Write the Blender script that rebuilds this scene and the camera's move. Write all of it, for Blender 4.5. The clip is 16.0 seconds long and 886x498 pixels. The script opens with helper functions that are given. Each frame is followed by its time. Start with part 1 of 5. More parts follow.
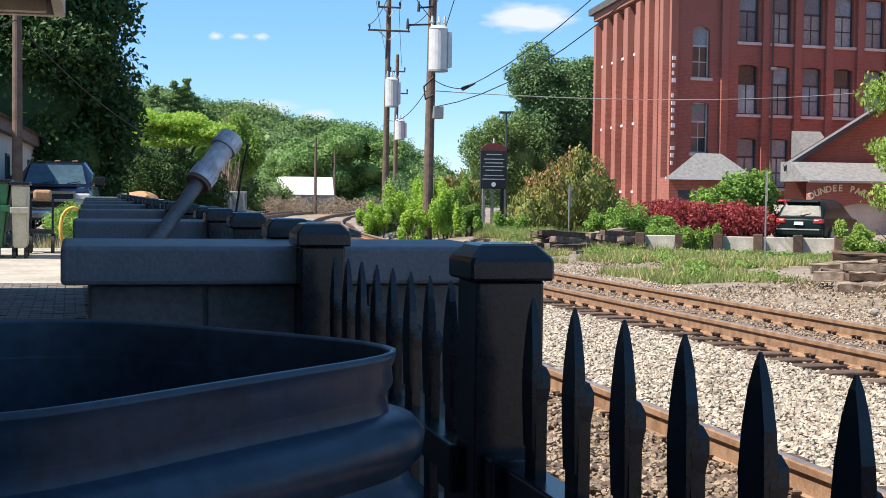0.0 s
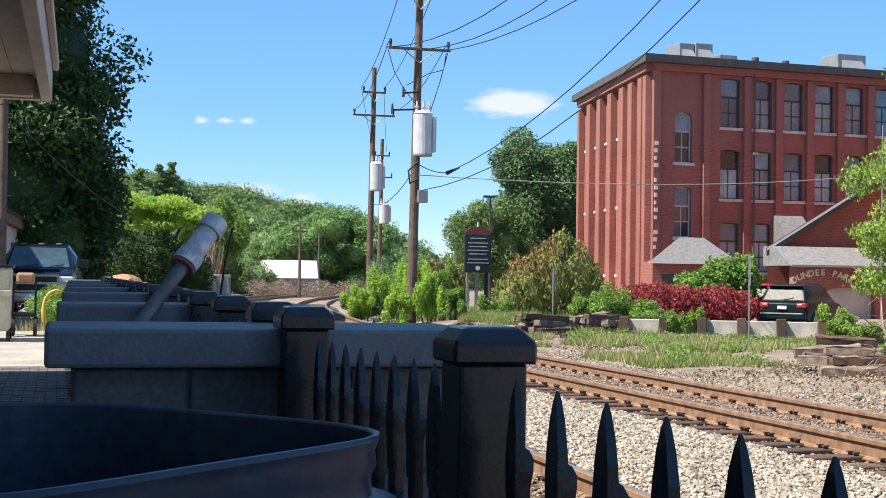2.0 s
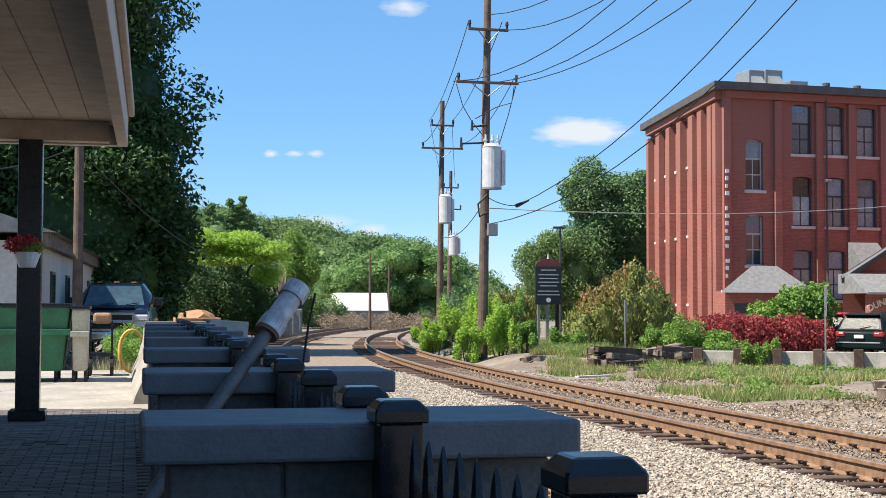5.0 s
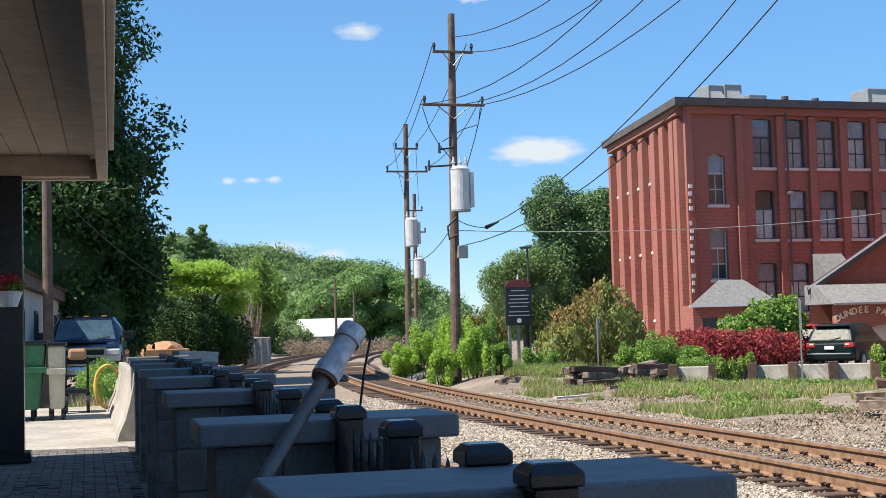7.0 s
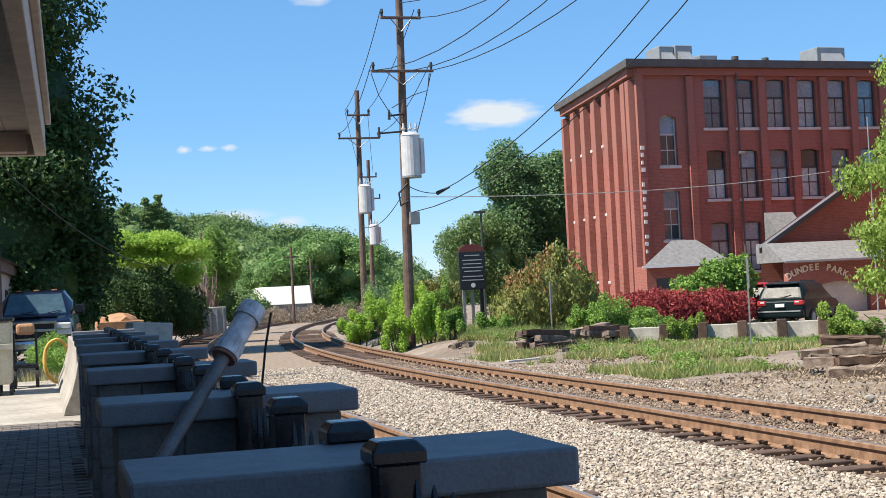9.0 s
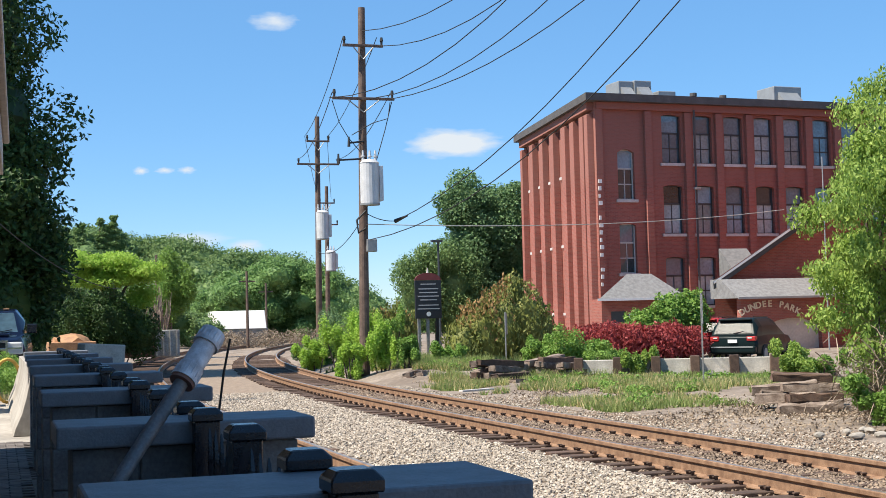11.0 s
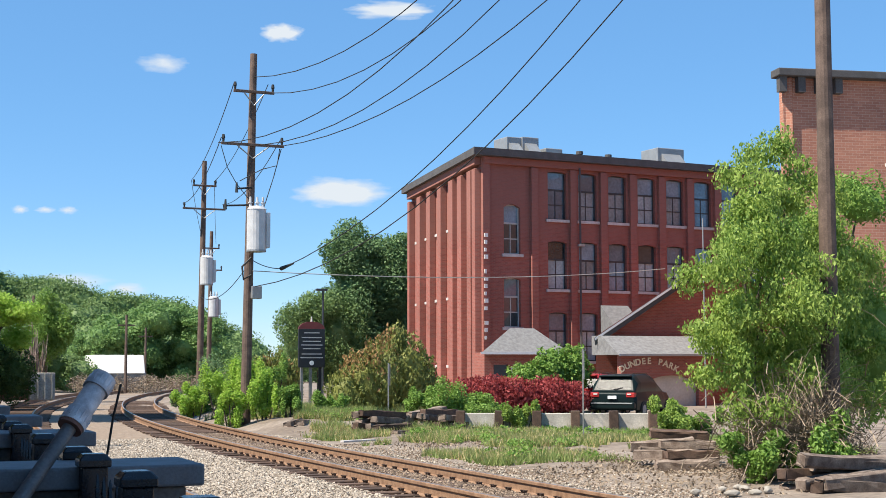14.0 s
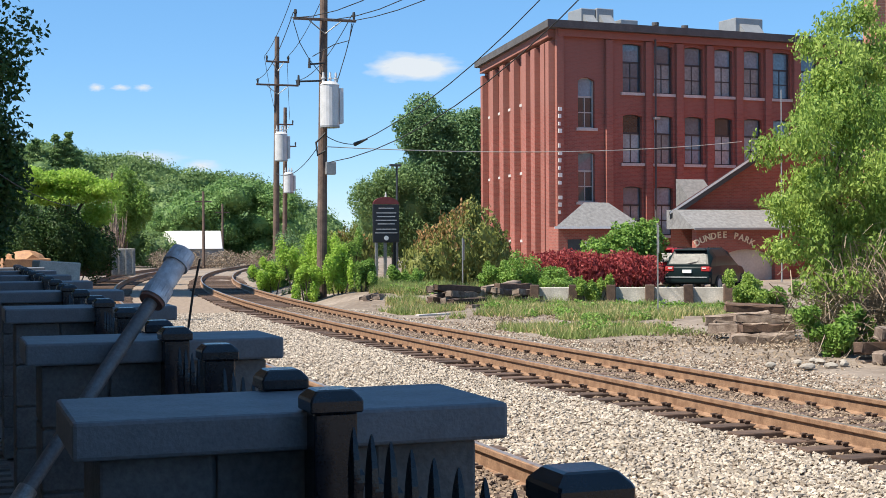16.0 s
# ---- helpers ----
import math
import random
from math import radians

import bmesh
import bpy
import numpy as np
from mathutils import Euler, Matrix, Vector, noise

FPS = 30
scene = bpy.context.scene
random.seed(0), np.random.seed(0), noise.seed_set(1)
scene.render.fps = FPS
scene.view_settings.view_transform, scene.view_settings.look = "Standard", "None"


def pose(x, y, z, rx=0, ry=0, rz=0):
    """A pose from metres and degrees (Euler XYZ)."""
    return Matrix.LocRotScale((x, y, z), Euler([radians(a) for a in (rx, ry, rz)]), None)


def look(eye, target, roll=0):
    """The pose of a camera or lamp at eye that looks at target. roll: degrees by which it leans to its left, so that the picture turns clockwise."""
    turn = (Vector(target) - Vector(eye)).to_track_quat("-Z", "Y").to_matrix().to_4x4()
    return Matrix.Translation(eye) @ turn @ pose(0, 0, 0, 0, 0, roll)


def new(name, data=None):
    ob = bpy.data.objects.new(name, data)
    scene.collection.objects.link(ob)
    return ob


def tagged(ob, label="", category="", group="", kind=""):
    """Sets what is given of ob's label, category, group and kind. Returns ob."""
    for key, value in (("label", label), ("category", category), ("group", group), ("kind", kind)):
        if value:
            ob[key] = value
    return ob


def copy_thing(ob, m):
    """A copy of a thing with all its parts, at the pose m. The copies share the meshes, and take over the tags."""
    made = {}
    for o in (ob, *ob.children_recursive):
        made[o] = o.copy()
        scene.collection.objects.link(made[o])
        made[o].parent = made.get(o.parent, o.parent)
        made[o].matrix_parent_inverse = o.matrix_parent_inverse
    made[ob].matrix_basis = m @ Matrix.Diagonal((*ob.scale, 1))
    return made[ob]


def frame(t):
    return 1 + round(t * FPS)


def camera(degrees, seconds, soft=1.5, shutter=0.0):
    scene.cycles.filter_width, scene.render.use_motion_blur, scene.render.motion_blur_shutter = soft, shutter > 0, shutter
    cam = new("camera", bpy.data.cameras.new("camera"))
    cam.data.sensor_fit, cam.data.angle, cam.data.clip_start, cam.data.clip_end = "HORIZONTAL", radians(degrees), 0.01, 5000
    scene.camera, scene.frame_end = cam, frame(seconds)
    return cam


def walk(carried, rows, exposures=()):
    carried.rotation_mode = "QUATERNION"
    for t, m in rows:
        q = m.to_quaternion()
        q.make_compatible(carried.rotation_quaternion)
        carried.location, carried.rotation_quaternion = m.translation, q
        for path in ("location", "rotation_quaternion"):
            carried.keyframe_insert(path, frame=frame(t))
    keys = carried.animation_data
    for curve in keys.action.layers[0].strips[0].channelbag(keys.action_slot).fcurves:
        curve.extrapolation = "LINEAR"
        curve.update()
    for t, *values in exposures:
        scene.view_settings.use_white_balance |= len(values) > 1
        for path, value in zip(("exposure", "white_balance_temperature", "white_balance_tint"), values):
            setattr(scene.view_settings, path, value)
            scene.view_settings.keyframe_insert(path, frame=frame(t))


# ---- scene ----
cam = camera(35.5, 16.0, soft=0.8)
PATH = [
    (0, (-0.432, -2.501, 1.169), (0.087, -0.571, 1.089), 0.7),
    (0.5, (-0.433, -2.507, 1.169), (0.086, -0.577, 1.108), 0.8),
    (1, (-0.434, -2.508, 1.169), (0.088, -0.577, 1.158), 0.8),
    (1.5, (-0.433, -2.508, 1.169), (0.097, -0.58, 1.231), 0.8),
    (2, (-0.435, -2.514, 1.169), (0.105, -0.588, 1.21), 0.8),
    (2.5, (-0.434, -2.509, 1.17), (0.11, -0.585, 1.11), 0.8),
    (3, (-0.434, -2.508, 1.169), (0.109, -0.584, 1.033), 0.8),
    (3.5, (-0.434, -2.508, 1.169), (0.109, -0.584, 1.039), 0.8),
    (4, (-0.433, -2.507, 1.169), (0.108, -0.582, 1.133), 0.7),
    (4.5, (-0.435, -2.511, 1.183), (0.058, -0.574, 1.245), 0.2),
    (4.7, (-0.442, -2.51, 1.243), (0.005, -0.561, 1.321), 0.3),
    (6.8, (-0.777, -2.24, 1.345), (-0.305, -0.3, 1.436), -1.2),
    (7, (-0.744, -2.249, 1.341), (-0.246, -0.316, 1.455), -1.6),
    (7.5, (-0.725, -2.309, 1.351), (-0.178, -0.388, 1.459), -2.4),
    (8, (-0.637, -2.36, 1.356), (-0.049, -0.449, 1.429), -2.5),
    (8.5, (-0.596, -2.394, 1.36), (-0.009, -0.484, 1.427), -2.2),
    (9, (-0.573, -2.39, 1.367), (-0.018, -0.469, 1.428), -2.8),
    (9.2, (-0.573, -2.39, 1.368), (-0.023, -0.468, 1.446), -2.8),
    (11.3, (-0.602, -2.44, 1.376), (0.018, -0.54, 1.476), -1.4),
    (11.5, (-0.604, -2.443, 1.376), (0.012, -0.542, 1.464), -1.4),
    (12, (-0.611, -2.487, 1.375), (0.016, -0.589, 1.453), -1.1),
    (12.5, (-0.615, -2.442, 1.376), (0.048, -0.557, 1.471), -1.6),
    (13, (-0.638, -2.501, 1.378), (0.081, -0.636, 1.462), -1.3),
    (13.5, (-0.649, -2.459, 1.377), (0.095, -0.609, 1.526), -0.3),
    (14, (-0.65, -2.47, 1.379), (0.121, -0.632, 1.549), -0.1),
    (14.5, (-0.667, -2.527, 1.38), (0.123, -0.693, 1.481), 0.0),
    (15, (-0.661, -2.48, 1.384), (0.087, -0.627, 1.459), -0.6),
    (15.5, (-0.651, -2.463, 1.38), (0.039, -0.586, 1.409), -0.6),
    (16, (-0.649, -2.451, 1.377), (0.025, -0.568, 1.367), -0.3),
]
walk(cam, [(t, look(eye, target, roll)) for t, eye, target, roll in PATH], [(0, 1.02), (4.0, 1.02), (5.5, 0.9), (16, 0.88)])

# ---------------------------------------------------------------- light
world = bpy.data.worlds.new("sky")
scene.world = world
world.use_nodes = True
wn = world.node_tree.nodes
sky = wn.new("ShaderNodeTexSky")
sky.sky_type, sky.sun_disc = "NISHITA", False
SUN_EL, SUN_DIR = radians(55), Vector((-0.99, -0.1, 0)).normalized()
sky.sun_elevation, sky.sun_rotation = SUN_EL, math.atan2(SUN_DIR.x, SUN_DIR.y)
sky.altitude, sky.air_density, sky.dust_density, sky.ozone_density = 50, 0.75, 0.0, 2.6
deep = wn.new("ShaderNodeHueSaturation")
deep.inputs["Saturation"].default_value, deep.inputs["Hue"].default_value = 1.27, 0.494
world.node_tree.links.new(sky.outputs[0], deep.inputs["Color"])
even = wn.new("ShaderNodeMix")
even.data_type = "RGBA"
even.inputs[0].default_value = 0.5
even.inputs[7].default_value = (1.3, 2.65, 4.9, 1)
world.node_tree.links.new(deep.outputs[0], even.inputs[6])
world.node_tree.links.new(even.outputs[2], wn["Background"].inputs[0])
wn["Background"].inputs[1].default_value = 0.1
sun = new("sun", bpy.data.lights.new("sun", "SUN"))
sun.data.energy, sun.data.angle, sun.data.color = 5.0, radians(0.5), (1.0, 0.91, 0.78)
to_sun = SUN_DIR * math.cos(SUN_EL) + Vector((0, 0, math.sin(SUN_EL)))
sun.matrix_world = look(to_sun * 100, (0, 0, 0))


# ---------------------------------------------------------------- materials
def mat(name, col, rough=0.8, var=0.25, scale=6.0, col2=None, bump=0.2, metal=0.0, rnd=0.0, spec=0.5):
    """Two scales of noise mix the colour; rnd varies it from piece to piece."""
    m = bpy.data.materials.new(name)
    m.use_nodes = True
    nt, n, l = m.node_tree, m.node_tree.nodes, m.node_tree.links
    b = n["Principled BSDF"]
    tc = n.new("ShaderNodeTexCoord")
    big, fine = n.new("ShaderNodeTexNoise"), n.new("ShaderNodeTexNoise")
    big.inputs["Scale"].default_value, fine.inputs["Scale"].default_value = scale, scale * 9
    big.inputs["Detail"].default_value, fine.inputs["Detail"].default_value = 4, 6
    for x in (big, fine):
        l.new(tc.outputs["Object"], x.inputs["Vector"])
    c2 = col2 or tuple(c * (1 - var) for c in col)
    ramp = n.new("ShaderNodeValToRGB")
    ramp.color_ramp.elements[0].position, ramp.color_ramp.elements[1].position = 0.35, 0.65
    ramp.color_ramp.elements[0].color = (*c2, 1)
    ramp.color_ramp.elements[1].color = (*col, 1)
    l.new(big.outputs["Fac"], ramp.inputs[0])
    mul = n.new("ShaderNodeMix")
    mul.data_type, mul.blend_type = "RGBA", "OVERLAY"
    mul.inputs[0].default_value = min(1.0, var * 1.6)
    l.new(ramp.outputs[0], mul.inputs[6])
    l.new(fine.outputs["Fac"], mul.inputs[7])
    out = mul.outputs[2]
    if rnd:
        oi, ge, mx = n.new("ShaderNodeObjectInfo"), n.new("ShaderNodeNewGeometry"), n.new("ShaderNodeMath")
        l.new(oi.outputs["Random"], mx.inputs[0])
        l.new(ge.outputs["Random Per Island"], mx.inputs[1])
        fr = n.new("ShaderNodeMath")
        fr.operation = "FRACT"
        l.new(mx.outputs[0], fr.inputs[0])
        mr = n.new("ShaderNodeMapRange")
        mr.inputs[3].default_value, mr.inputs[4].default_value = 1 - rnd, 1 + rnd
        l.new(fr.outputs[0], mr.inputs[0])
        hs = n.new("ShaderNodeHueSaturation")
        l.new(mr.outputs[0], hs.inputs["Value"])
        l.new(out, hs.inputs["Color"])
        out = hs.outputs[0]
    l.new(out, b.inputs["Base Color"])
    b.inputs["Roughness"].default_value, b.inputs["Metallic"].default_value = rough, metal
    b.inputs["Specular IOR Level"].default_value = spec
    if bump:
        bp = n.new("ShaderNodeBump")
        bp.inputs["Strength"].default_value, bp.inputs["Distance"].default_value = bump, 0.006
        l.new(fine.outputs["Fac"], bp.inputs["Height"])
        l.new(bp.outputs[0], b.inputs["Normal"])
    return m


def brick_mat(name, c1, c2, mortar, row=0.075, width=0.22, stain=0.35, faded=None):
    """Coursed bricks with broad stains; faded is the weathered colour of the upper storeys."""
    m = mat(name, c1, 0.9, 0.3, 0.5)
    n, l = m.node_tree.nodes, m.node_tree.links
    b = n["Principled BSDF"]
    br = n.new("ShaderNodeTexBrick")
    tc, sep, com, add = n.new("ShaderNodeTexCoord"), n.new("ShaderNodeSeparateXYZ"), n.new("ShaderNodeCombineXYZ"), n.new("ShaderNodeMath")
    l.new(tc.outputs["Object"], sep.inputs[0])
    l.new(sep.outputs[0], add.inputs[0])
    l.new(sep.outputs[1], add.inputs[1])
    l.new(add.outputs[0], com.inputs[0])
    l.new(sep.outputs[2], com.inputs[1])
    l.new(com.outputs[0], br.inputs["Vector"])
    br.inputs["Scale"].default_value, br.inputs["Mortar Size"].default_value = 1.0, 0.006
    br.inputs["Brick Width"].default_value, br.inputs["Row Height"].default_value = width, row
    br.inputs["Color1"].default_value, br.inputs["Color2"].default_value, br.inputs["Mortar"].default_value = (*c1, 1), (*c2, 1), (*mortar, 1)
    big = n.new("ShaderNodeTexNoise")
    big.inputs["Scale"].default_value, big.inputs["Detail"].default_value = 0.35, 6
    l.new(tc.outputs["Object"], big.inputs["Vector"])
    mul = n.new("ShaderNodeMix")
    mul.data_type, mul.blend_type = "RGBA", "OVERLAY"
    mul.inputs[0].default_value = stain
    l.new(br.outputs[0], mul.inputs[6])
    l.new(big.outputs["Fac"], mul.inputs[7])
    out = mul.outputs[2]
    if faded:
        edge, ragged, fade = n.new("ShaderNodeMath"), n.new("ShaderNodeMapRange"), n.new("ShaderNodeMix")
        edge.operation, edge.inputs[1].default_value = "MULTIPLY_ADD", 3.0
        l.new(big.outputs["Fac"], edge.inputs[0])
        l.new(sep.outputs[2], edge.inputs[2])
        ragged.inputs[1].default_value, ragged.inputs[2].default_value = 9.6, 11.0
        ragged.inputs[4].default_value = 0.6
        l.new(edge.outputs[0], ragged.inputs[0])
        fade.data_type = "RGBA"
        fade.inputs[7].default_value = (*faded, 1)
        l.new(ragged.outputs[0], fade.inputs[0])
        l.new(out, fade.inputs[6])
        out = fade.outputs[2]
    l.new(out, b.inputs["Base Color"])
    return m


def leaf_mat(name, c1, c2, trans=0.3):
    m = bpy.data.materials.new(name)
    m.use_nodes = True
    n, l = m.node_tree.nodes, m.node_tree.links
    b = n["Principled BSDF"]
    ge, ramp, tc, no = n.new("ShaderNodeNewGeometry"), n.new("ShaderNodeValToRGB"), n.new("ShaderNodeTexCoord"), n.new("ShaderNodeTexNoise")
    no.inputs["Scale"].default_value = 0.7
    l.new(tc.outputs["Object"], no.inputs["Vector"])
    mx = n.new("ShaderNodeMix")
    mx.inputs[0].default_value = 0.55
    l.new(ge.outputs["Random Per Island"], mx.inputs[2])
    l.new(no.outputs["Fac"], mx.inputs[3])
    l.new(mx.outputs[0], ramp.inputs[0])
    ramp.color_ramp.elements[0].position, ramp.color_ramp.elements[1].position = 0.2, 0.8
    ramp.color_ramp.elements[0].color, ramp.color_ramp.elements[1].color = (*c1, 1), (*c2, 1)
    l.new(ramp.outputs[0], b.inputs["Base Color"])
    b.inputs["Roughness"].default_value = 0.55
    b.inputs["Specular IOR Level"].default_value = 0.3
    tr, ms = n.new("ShaderNodeBsdfTranslucent"), n.new("ShaderNodeMixShader")
    ms.inputs[0].default_value = trans
    l.new(ramp.outputs[0], tr.inputs[0])
    l.new(b.outputs[0], ms.inputs[1])
    l.new(tr.outputs[0], ms.inputs[2])
    l.new(ms.outputs[0], n["Material Output"].inputs[0])
    return m


def glass_mat(name, col=(0.02, 0.03, 0.035), rough=0.06):
    return mat(name, col, rough, 0.3, 0.8, bump=0.0, spec=0.9, rnd=0.45)


M = dict(
    black=mat("black_iron_paint", (0.012, 0.014, 0.02), 0.25, 0.3, 20, bump=0.03, spec=0.45),
    pier=mat("painted_block", (0.135, 0.135, 0.135), 0.85, 0.3, 9, bump=0.5, rnd=0.12),
    cap=mat("painted_concrete_cap", (0.15, 0.162, 0.18), 0.6, 0.2, 12, bump=0.3),
    bin=mat("dark_blue_steel", (0.03, 0.056, 0.088), 0.36, 0.35, 6, bump=0.08, spec=0.3),
    pvc=mat("dirty_pvc", (0.66, 0.67, 0.7), 0.5, 0.15, 22, (0.36, 0.35, 0.37), bump=0.1),
    galv=mat("galvanised_steel", (0.34, 0.34, 0.33), 0.5, 0.3, 15, metal=0.5),
    cable=mat("black_cable", (0.02, 0.02, 0.02), 0.6, 0.2, 20, bump=0),
    rail=mat("rusty_rail", (0.27, 0.165, 0.1), 0.75, 0.35, 8, (0.17, 0.095, 0.055), bump=0.3),
    railtop=mat("worn_rail_head", (0.42, 0.36, 0.31), 0.35, 0.3, 8, (0.3, 0.22, 0.17), metal=0.6),
    tie=mat("old_tie_timber", (0.1, 0.062, 0.043), 0.9, 0.4, 7, (0.06, 0.038, 0.028), bump=0.6, rnd=0.35),
    timber=mat("grey_timber", (0.26, 0.205, 0.165), 0.9, 0.4, 6, (0.12, 0.085, 0.065), bump=0.6, rnd=0.35),
    stone=mat("ballast_stone", (0.42, 0.365, 0.3), 0.9, 0.25, 8, (0.28, 0.235, 0.185), bump=0.2, rnd=0.4),
    brownstone=mat("rust_stained_stone", (0.27, 0.205, 0.15), 0.9, 0.3, 8, (0.16, 0.115, 0.08), bump=0.2, rnd=0.4),
    ballast=mat("ballast_bed", (0.28, 0.22, 0.165), 0.95, 0.35, 6, (0.17, 0.125, 0.09), bump=0.8),
    dirt=mat("dirt", (0.26, 0.215, 0.175), 0.95, 0.35, 0.9, (0.16, 0.125, 0.095), bump=0.7),
    asphalt=mat("asphalt", (0.09, 0.09, 0.09), 0.9, 0.3, 2),
    concrete=mat("concrete", (0.5, 0.47, 0.41), 0.9, 0.25, 3, bump=0.3),
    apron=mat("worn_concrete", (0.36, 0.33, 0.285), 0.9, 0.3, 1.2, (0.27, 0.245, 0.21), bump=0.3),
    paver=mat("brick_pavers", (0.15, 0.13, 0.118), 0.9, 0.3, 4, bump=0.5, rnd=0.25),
    wood_pole=mat("pole_timber", (0.145, 0.1, 0.078), 0.85, 0.35, 5, (0.085, 0.057, 0.045), bump=0.4),
    bark=mat("bark", (0.12, 0.09, 0.07), 0.95, 0.4, 6, bump=0.8),
    brick=brick_mat("red_brick", (0.33, 0.1, 0.075), (0.245, 0.074, 0.056), (0.27, 0.165, 0.135), faded=(0.27, 0.12, 0.095)),
    brick2=brick_mat("orange_brick", (0.45, 0.2, 0.13), (0.36, 0.15, 0.1), (0.5, 0.36, 0.28), 0.12, 0.35),
    sill=mat("pale_stone_sill", (0.55, 0.52, 0.5), 0.85, 0.2, 3),
    winframe=mat("dark_window_frame", (0.04, 0.05, 0.055), 0.5, 0.2, 4, bump=0),
    winpale=mat("pale_window_sash", (0.45, 0.47, 0.46), 0.6, 0.15, 4, bump=0),
    # blue-grey base colour stands in for sky mirrored in the panes
    glass=glass_mat("window_glass", (0.13, 0.23, 0.3)),
    glassdark=glass_mat("dim_window_glass", (0.035, 0.05, 0.055)),
    glasspale=glass_mat("curtained_glass", (0.3, 0.41, 0.45), 0.12),
    sunlit_line=mat("pale_service_cable", (0.5, 0.47, 0.42), 0.6, 0.2, 4, bump=0),
    carglass=mat("tinted_car_glass", (0.02, 0.035, 0.04), 0.3, 0.3, 0.8, bump=0, spec=0.15),
    roof=mat("dark_roof_edge", (0.09, 0.085, 0.085), 0.8, 0.25, 2),
    shingle=mat("grey_shingles", (0.2, 0.2, 0.2), 0.95, 0.25, 6, (0.14, 0.14, 0.14), bump=0.5, rnd=0.12),
    metalbox=mat("grey_sheet_metal", (0.3, 0.31, 0.315), 0.45, 0.15, 2, metal=0.3, bump=0.05),
    trafo=mat("pale_grey_enamel", (0.55, 0.56, 0.57), 0.4, 0.15, 4, bump=0.05),
    soffit=mat("tan_soffit", (0.52, 0.44, 0.36), 0.85, 0.2, 5, bump=0.2),
    fascia=mat("tan_fascia", (0.5, 0.44, 0.38), 0.7, 0.2, 4),
    signblack=mat("black_sign", (0.02, 0.021, 0.024), 0.5, 0.2, 5, bump=0),
    signred=mat("red_sign_band", (0.2, 0.035, 0.03), 0.5, 0.2, 5, bump=0),
    white=mat("white_paint", (0.78, 0.78, 0.76), 0.6, 0.1, 4, bump=0.05),
    cream=mat("cream_letter", (0.75, 0.63, 0.46), 0.6, 0.1, 4, bump=0),
    bluecar=mat("dark_blue_paint", (0.004, 0.007, 0.024), 0.16, 0.15, 2, bump=0, spec=0.5),
    blackcar=mat("black_green_paint", (0.008, 0.016, 0.017), 0.3, 0.15, 2, bump=0, spec=0.12),
    redcar=mat("red_car_paint", (0.35, 0.02, 0.02), 0.25, 0.15, 2, bump=0),
    tyre=mat("tyre_rubber", (0.02, 0.02, 0.02), 0.85, 0.2, 12),
    chrome=mat("chrome", (0.6, 0.6, 0.62), 0.18, 0.1, 5, metal=1.0, bump=0),
    lamp=mat("lamp_lens", (0.6, 0.6, 0.58), 0.15, 0.1, 5, bump=0),
    redlamp=mat("red_lens", (0.4, 0.03, 0.03), 0.2, 0.1, 5, bump=0),
    green=mat("green_dumpster_paint", (0.02, 0.16, 0.07), 0.5, 0.25, 3, (0.02, 0.1, 0.05)),
    tan=mat("tan_plastic", (0.5, 0.47, 0.36), 0.6, 0.2, 3),
    orange=mat("orange_paint", (0.42, 0.23, 0.11), 0.7, 0.3, 3, (0.3, 0.16, 0.09)),
    yellow=mat("yellow_hose", (0.62, 0.38, 0.07), 0.6, 0.25, 6),
    rust=mat("rusty_sheet", (0.2, 0.1, 0.075), 0.85, 0.4, 1.5, (0.11, 0.06, 0.05)),
    greysheet=mat("weathered_sheet", (0.36, 0.35, 0.33), 0.8, 0.35, 1.5),
    siding=mat("beige_siding", (0.55, 0.5, 0.44), 0.85, 0.15, 1),
    deadwood=mat("dead_twigs", (0.3, 0.235, 0.17), 0.9, 0.3, 6, rnd=0.3, bump=0),
    leaf=leaf_mat("leaf_green", (0.12, 0.235, 0.04), (0.265, 0.41, 0.09), 0.35),
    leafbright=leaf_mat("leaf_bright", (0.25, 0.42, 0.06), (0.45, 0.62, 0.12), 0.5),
    dullsteel=mat("dull_steel", (0.17, 0.17, 0.175), 0.55, 0.3, 12, metal=0.3),
    leafmid=leaf_mat("leaf_mid", (0.085, 0.18, 0.05), (0.23, 0.37, 0.115), 0.32),
    # near-black greens: the shade of backlit crowns is put into the leaf colour
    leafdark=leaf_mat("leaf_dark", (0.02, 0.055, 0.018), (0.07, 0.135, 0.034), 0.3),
    leaflime=leaf_mat("leaf_lime", (0.13, 0.24, 0.04), (0.43, 0.55, 0.13), 0.42),
    leafivy=leaf_mat("leaf_ivy", (0.08, 0.155, 0.062), (0.19, 0.305, 0.125), 0.25),
    leaffar=leaf_mat("leaf_far", (0.085, 0.16, 0.055), (0.235, 0.34, 0.12), 0.32),
    arbor=leaf_mat("arborvitae", (0.11, 0.15, 0.035), (0.28, 0.29, 0.08), 0.25),
    arborbrown=leaf_mat("arborvitae_brown", (0.26, 0.165, 0.065), (0.42, 0.26, 0.11), 0.25),
    barberry=leaf_mat("barberry_red", (0.23, 0.03, 0.033), (0.45, 0.1, 0.095), 0.35),
    grass=leaf_mat("grass", (0.13, 0.21, 0.05), (0.36, 0.4, 0.15), 0.4),
    drygrass=leaf_mat("dry_grass", (0.45, 0.362, 0.175), (0.625, 0.525, 0.275), 0.3),
    flower=leaf_mat("red_flower", (0.4, 0.02, 0.03), (0.6, 0.06, 0.07), 0.2),
)


